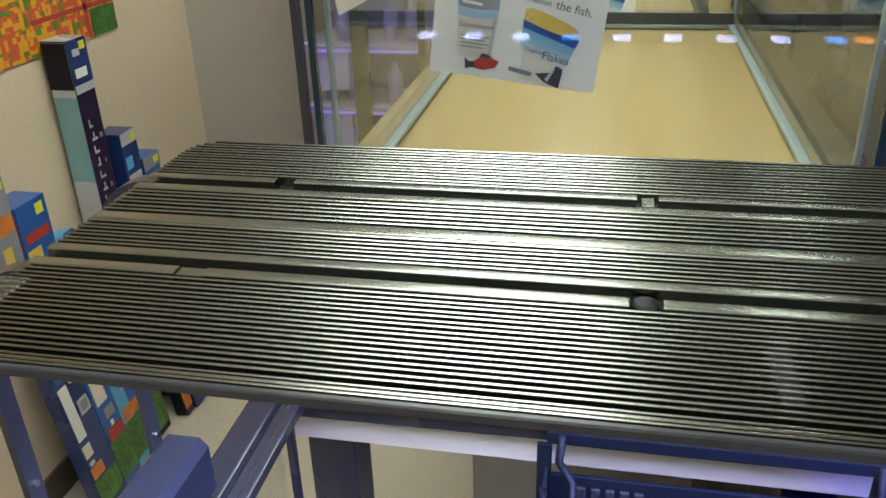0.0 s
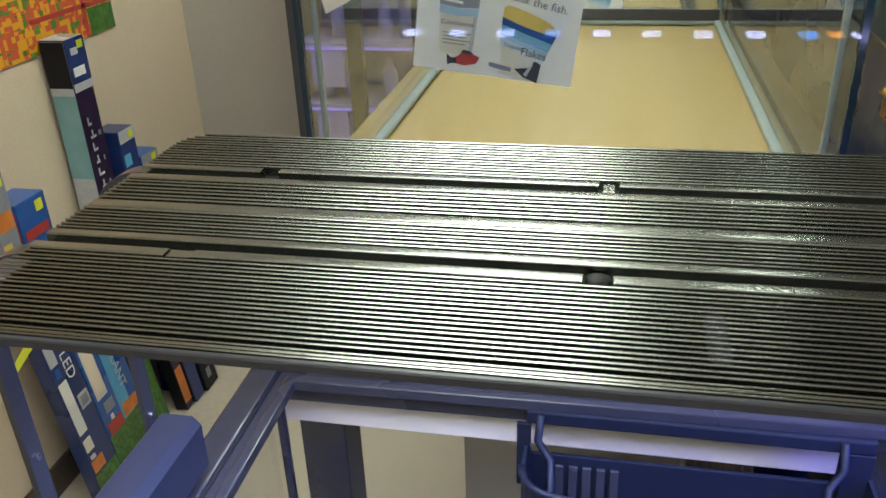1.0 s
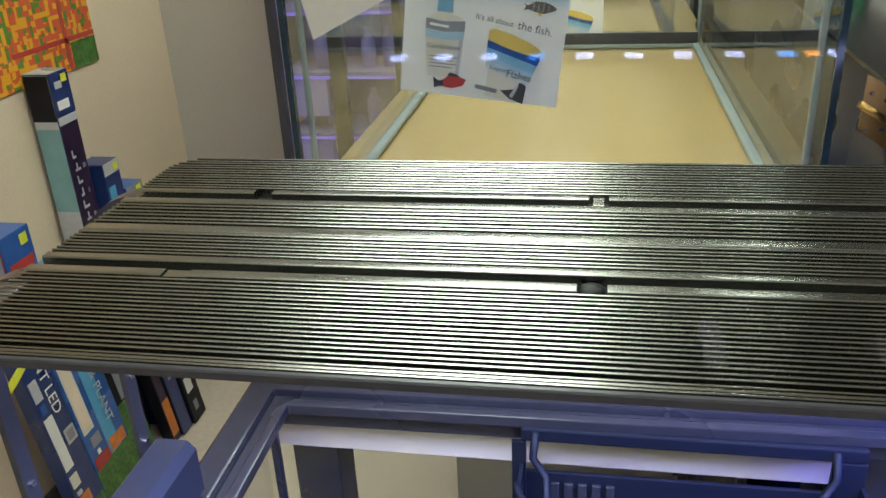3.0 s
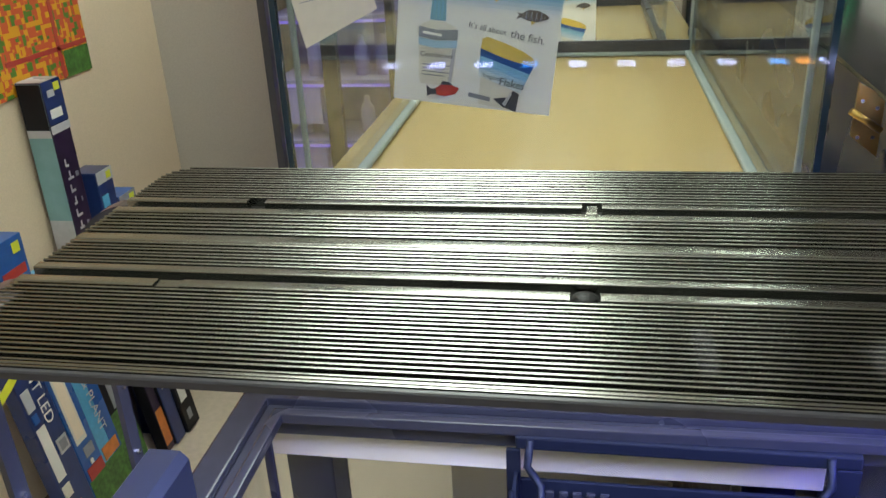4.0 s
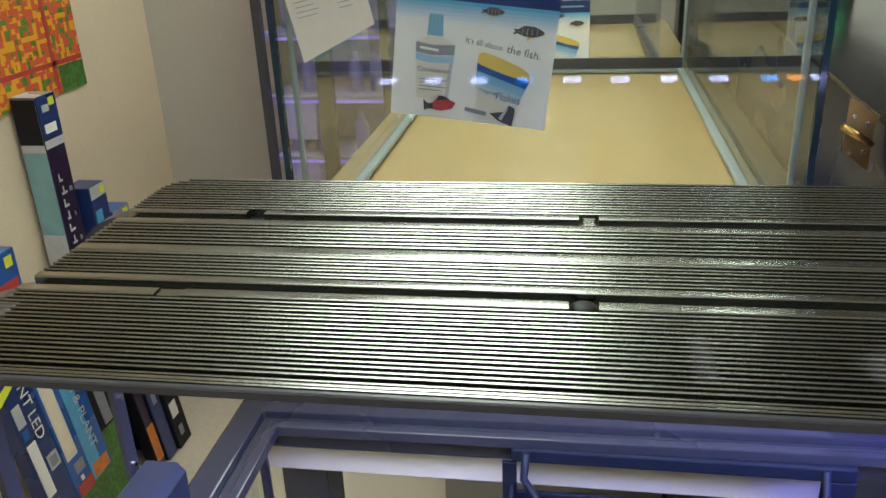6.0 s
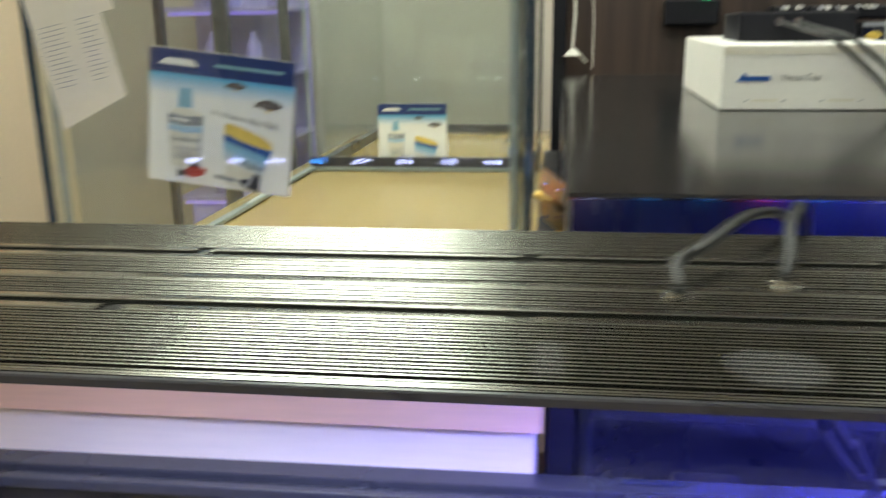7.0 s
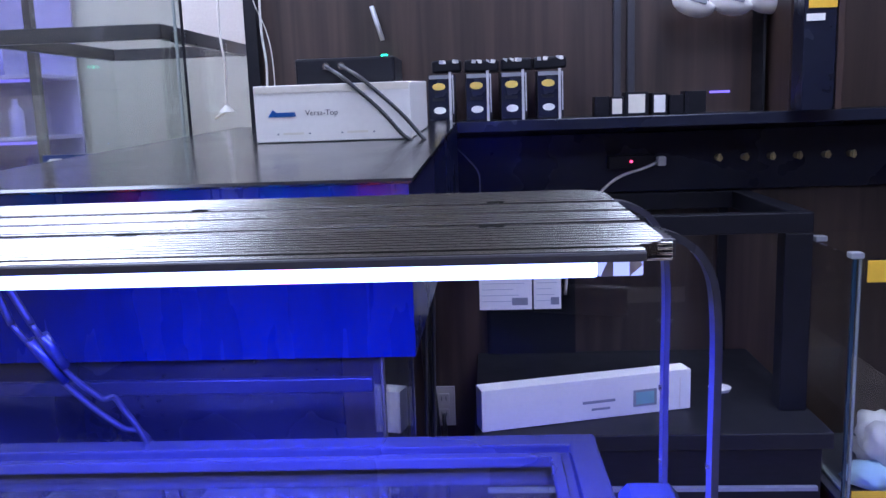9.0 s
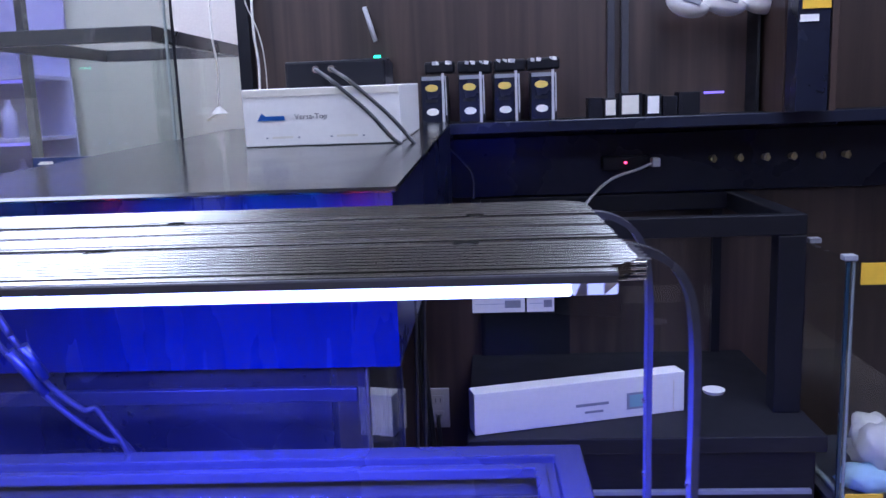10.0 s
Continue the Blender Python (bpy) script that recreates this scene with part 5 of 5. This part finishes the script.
for k in range(13):
    z = 0.56 + 0.038 * k
    part("text_bar", box(0.0034, 0.0042, 0.018, 0.034 + 0.005 * (k % 3), z, z + 0.007), M_SILVER, tall)
    part("text_bar", box(0.0034, 0.0042, 0.018 + 0.008 * (k % 2), 0.024 + 0.008 * (k % 2), z + 0.0075, z + 0.024), M_SILVER, tall)
    if k % 2:
        part("small_print", box(0.0034, 0.0042, 0.056, 0.062 + 0.004 * (k % 3), z, z + 0.014), M_GREY, tall)
carton_box(2.085, 2.170, -1.42, 0.955, M_NAVY, M_NAVY, ((0.1, 0.9, 0.80, 0.86, M_SILVER), (0.1, 0.5, 0.88, 0.92, M_SKY), (0, 1, 0.96, 1.0, M_SILVER)), "navy carton with silver lettering by the wall")
carton_box(2.180, 2.275, -1.42, 0.845, M_BLUE, M_NAVY, ((0.1, 0.9, 0.86, 0.92, M_SILVER), (0, 1, 0.95, 1.0, M_GREY)), "blue carton with grey top by the wall")
# the row whose backs show under the light
rows_ = (
    (1.470, 1.575, -1.330, 0.76, M_NAVY, M_NAVY, ((0.0, 1, 0.02, 0.13, M_GREENP), (0.05, 0.55, 0.14, 0.19, M_ORANGE), (0.06, 0.40, 0.31, 0.53, M_WHITE), (0.06, 0.36, 0.60, 0.68, M_SILVER), (0.52, 0.92, 0.385, 0.445, M_SILVER),
     (0.58, 0.86, 0.395, 0.435, M_GREY), (0.10, 0.30, 0.55, 0.585, M_BLUE), (0.06, 0.36, 0.235, 0.285, M_CREAM), (0.10, 0.28, 0.20, 0.215, M_SILVER)), "navy plant-lamp carton with green plant print"),
    (1.579, 1.665, -1.330, 0.755, M_BLUE, M_BLUE, ((0.0, 1, 0.03, 0.20, M_GREENP), (0.12, 0.70, 0.36, 0.80, M_CREAM), (0.2, 0.62, 0.38, 0.78, M_PINKWOOD), (0.3, 0.8, 0.29, 0.335, M_GREY), (0.1, 0.95, 0.20, 0.25, M_REDP), (0.4, 0.55, 0.255, 0.275, M_WHITE)), "blue carton with a cream text panel and plant print"),
    (1.669, 1.765, -1.335, 0.75, M_SKY, M_BLUE, ((0.0, 1, 0.03, 0.20, M_GREENP), (0.55, 1.0, 0.20, 1.0, M_BLUE), (0.1, 0.9, 0.205, 0.26, M_ORANGE)), "sky-blue carton with plant print"),
    (1.769, 1.875, -1.340, 0.70, M_BLACKP, M_BLACKP, ((0.0, 1, 0.03, 0.35, M_GREENP), (0.3, 0.7, 0.36, 0.85, M_GREY)), "black carton with grey lettering and plant print"),
    (1.925, 1.965, -1.345, 0.62, M_PURPLE, M_BLACKP, ((0.0, 1, 0.04, 0.25, M_ORANGE), (0.2, 0.6, 0.5, 0.9, M_GREY)), "purple and black light carton"),
    (1.970, 2.030, -1.335, 0.50, M_NAVY, M_BLACKP, ((0.3, 0.7, 0.4, 0.9, M_GREY),), "dark navy carton beside the wall"),
    (2.036, 2.120, -1.325, 0.36, M_BLACKP, M_BLACKP, ((0.15, 0.65, 0.30, 0.45, M_WHITE), (0.3, 0.6, 0.1, 0.2, M_GREY)), "short black carton with a white label"),
)
for y0, y1, x1, z1, a, b, bands, lab in rows_:
    t = carton_box(y0 + 0.062, y1 + 0.062, x1 - 0.012 if y0 < 1.9 else x1 + 0.03, z1 + 0.02, a, b, bands, lab, lean=-8.0)
nt_led = [o for o in scene.objects if o.get("label", "").startswith("navy plant-lamp carton")][0]
lettering("NT LED", 0.050, pose(0.0075, 0.046, 0.575, 0, 90, 0), M_WHITE, nt_led)
sky_carton = [o for o in scene.objects if o.get("label", "").startswith("sky-blue carton")][0]
lettering("H & PLANT", 0.045, pose(0.0060, 0.030, 0.47, 0, 90, 0), M_SILVER, sky_carton)
# gaudy small packs lying on the row
for y0, y1, z0, z1, a, b, lab in ((1.575, 1.690, 0.761, 0.935, M_BLUE, M_REDP, "bright blue and red pack with yellow stickers"), (1.500, 1.565, 0.761, 1.08, M_GREY, M_ORANGE, "grey and orange pack standing on cartons")):
    t = thing("small_pack", lab, "pack", (-1.405, y0, z0), "small packs")
    part("carton", box(-0.09, 0, 0, y1 - y0, 0, z1 - z0, 0.002), a, t)
    w, hh = y1 - y0, z1 - z0
    part("print_band", box(0.0003, 0.0012, w * 0.1, w * 0.9, hh * 0.40, hh * 0.55), b, t)
    part("print_band", box(0.0003, 0.0012, w * 0.05, w * 0.5, hh * 0.10, hh * 0.30), M_YEL2, t)
    part("side_print", box(-0.085, -0.005, -0.0012, -0.0003, hh * 0.3, hh * 0.9), b, t)
    part("price_sticker", box(0.0013, 0.002, w * 0.6, w * 0.85, hh * 0.75, hh * 0.92), M_YELLOW, t, "fluorescent yellow sticker")
part("tag_ribbon", prism([(-0.100, 0.535), (-0.02, 0.562), (0.045, 0.590), (0.048, 0.612), (-0.02, 0.590), (-0.100, 0.560)], "X", 0.0086, 0.0094), M_YELLOW, nt_led, "fluorescent yellow-green tag")

# added rack for the violet shelves mirrored in the tanks' glass
rack = thing("violet_lit_rack", "added rack standing in for violet shelving mirrored in the glass", "rack", (-0.62, 2.45, 0))
for x, hw in ((-0.96, 0.012), (-0.760, 0.024), (-0.56, 0.012)):
    part("post", loc(box(x - hw, x + hw, 2.42, 2.45, 0.0, 2.2), rack), M_LEG, rack)
for k in range(7):
    z = 0.55 + 0.20 * k
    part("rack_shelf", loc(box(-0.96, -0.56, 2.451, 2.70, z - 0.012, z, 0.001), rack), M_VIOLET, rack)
    part("violet_tube", loc(tube([(-0.94, 2.46, z - 0.02), (-0.58, 2.46, z - 0.02)], 0.005, 8), rack), M_PURP, rack, "lit violet tube of the added rack")
part("rack_back", loc(box(-0.96, -0.56, 2.705, 2.715, 0.3, 2.2), rack), M_VIOLET, rack, "back sheet coloured for violet light")
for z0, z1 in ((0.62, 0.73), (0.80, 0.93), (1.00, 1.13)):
    part("violet_panel", loc(box(-0.925, -0.815, 2.47, 2.49, z0, z1, 0.003), rack), M_BOTTLE, rack, "box front coloured for violet light")
prof = [(0.0, 0.0), (0.024, 0.0), (0.024, 0.085), (0.010, 0.105), (0.010, 0.125), (0.0, 0.125)]
bm = bm_new()
n = 12
rg = [[bm.verts.new((r * math.cos(a), r * math.sin(a), z)) for a in (2 * math.pi * k / n for k in range(n))] for r, z in prof[1:5]]
for a, b in zip(rg, rg[1:]):
    for k in range(n):
        bm.faces.new((a[k], a[(k + 1) % n], b[(k + 1) % n], b[k])).smooth = True
bm.faces.new(rg[0][::-1])
bm.faces.new(rg[-1])
bottle = solid("bottle", bm, M_BOTTLE, "pale frosted bottle of the added rack, coloured for violet light", "bottle", "rack bottles")
bottle.location = (-0.91, 2.55, 0.55)
random.seed(3)
for k in range(7):
    for j in range(5):
        if (k, j) != (0, 0) and random.random() < 0.8:
            copy_thing(bottle, pose(-0.91 + 0.074 * j + random.uniform(-0.008, 0.008), 2.52 + random.uniform(0, 0.06), 0.5501 + 0.20 * k))

for ob in scene.objects:
    if ob.type == "MESH" and any(m in (M_GLASS, M_HAZY, M_LID, M_ACRYL) for m in ob.data.materials):
        ob.visible_shadow = False
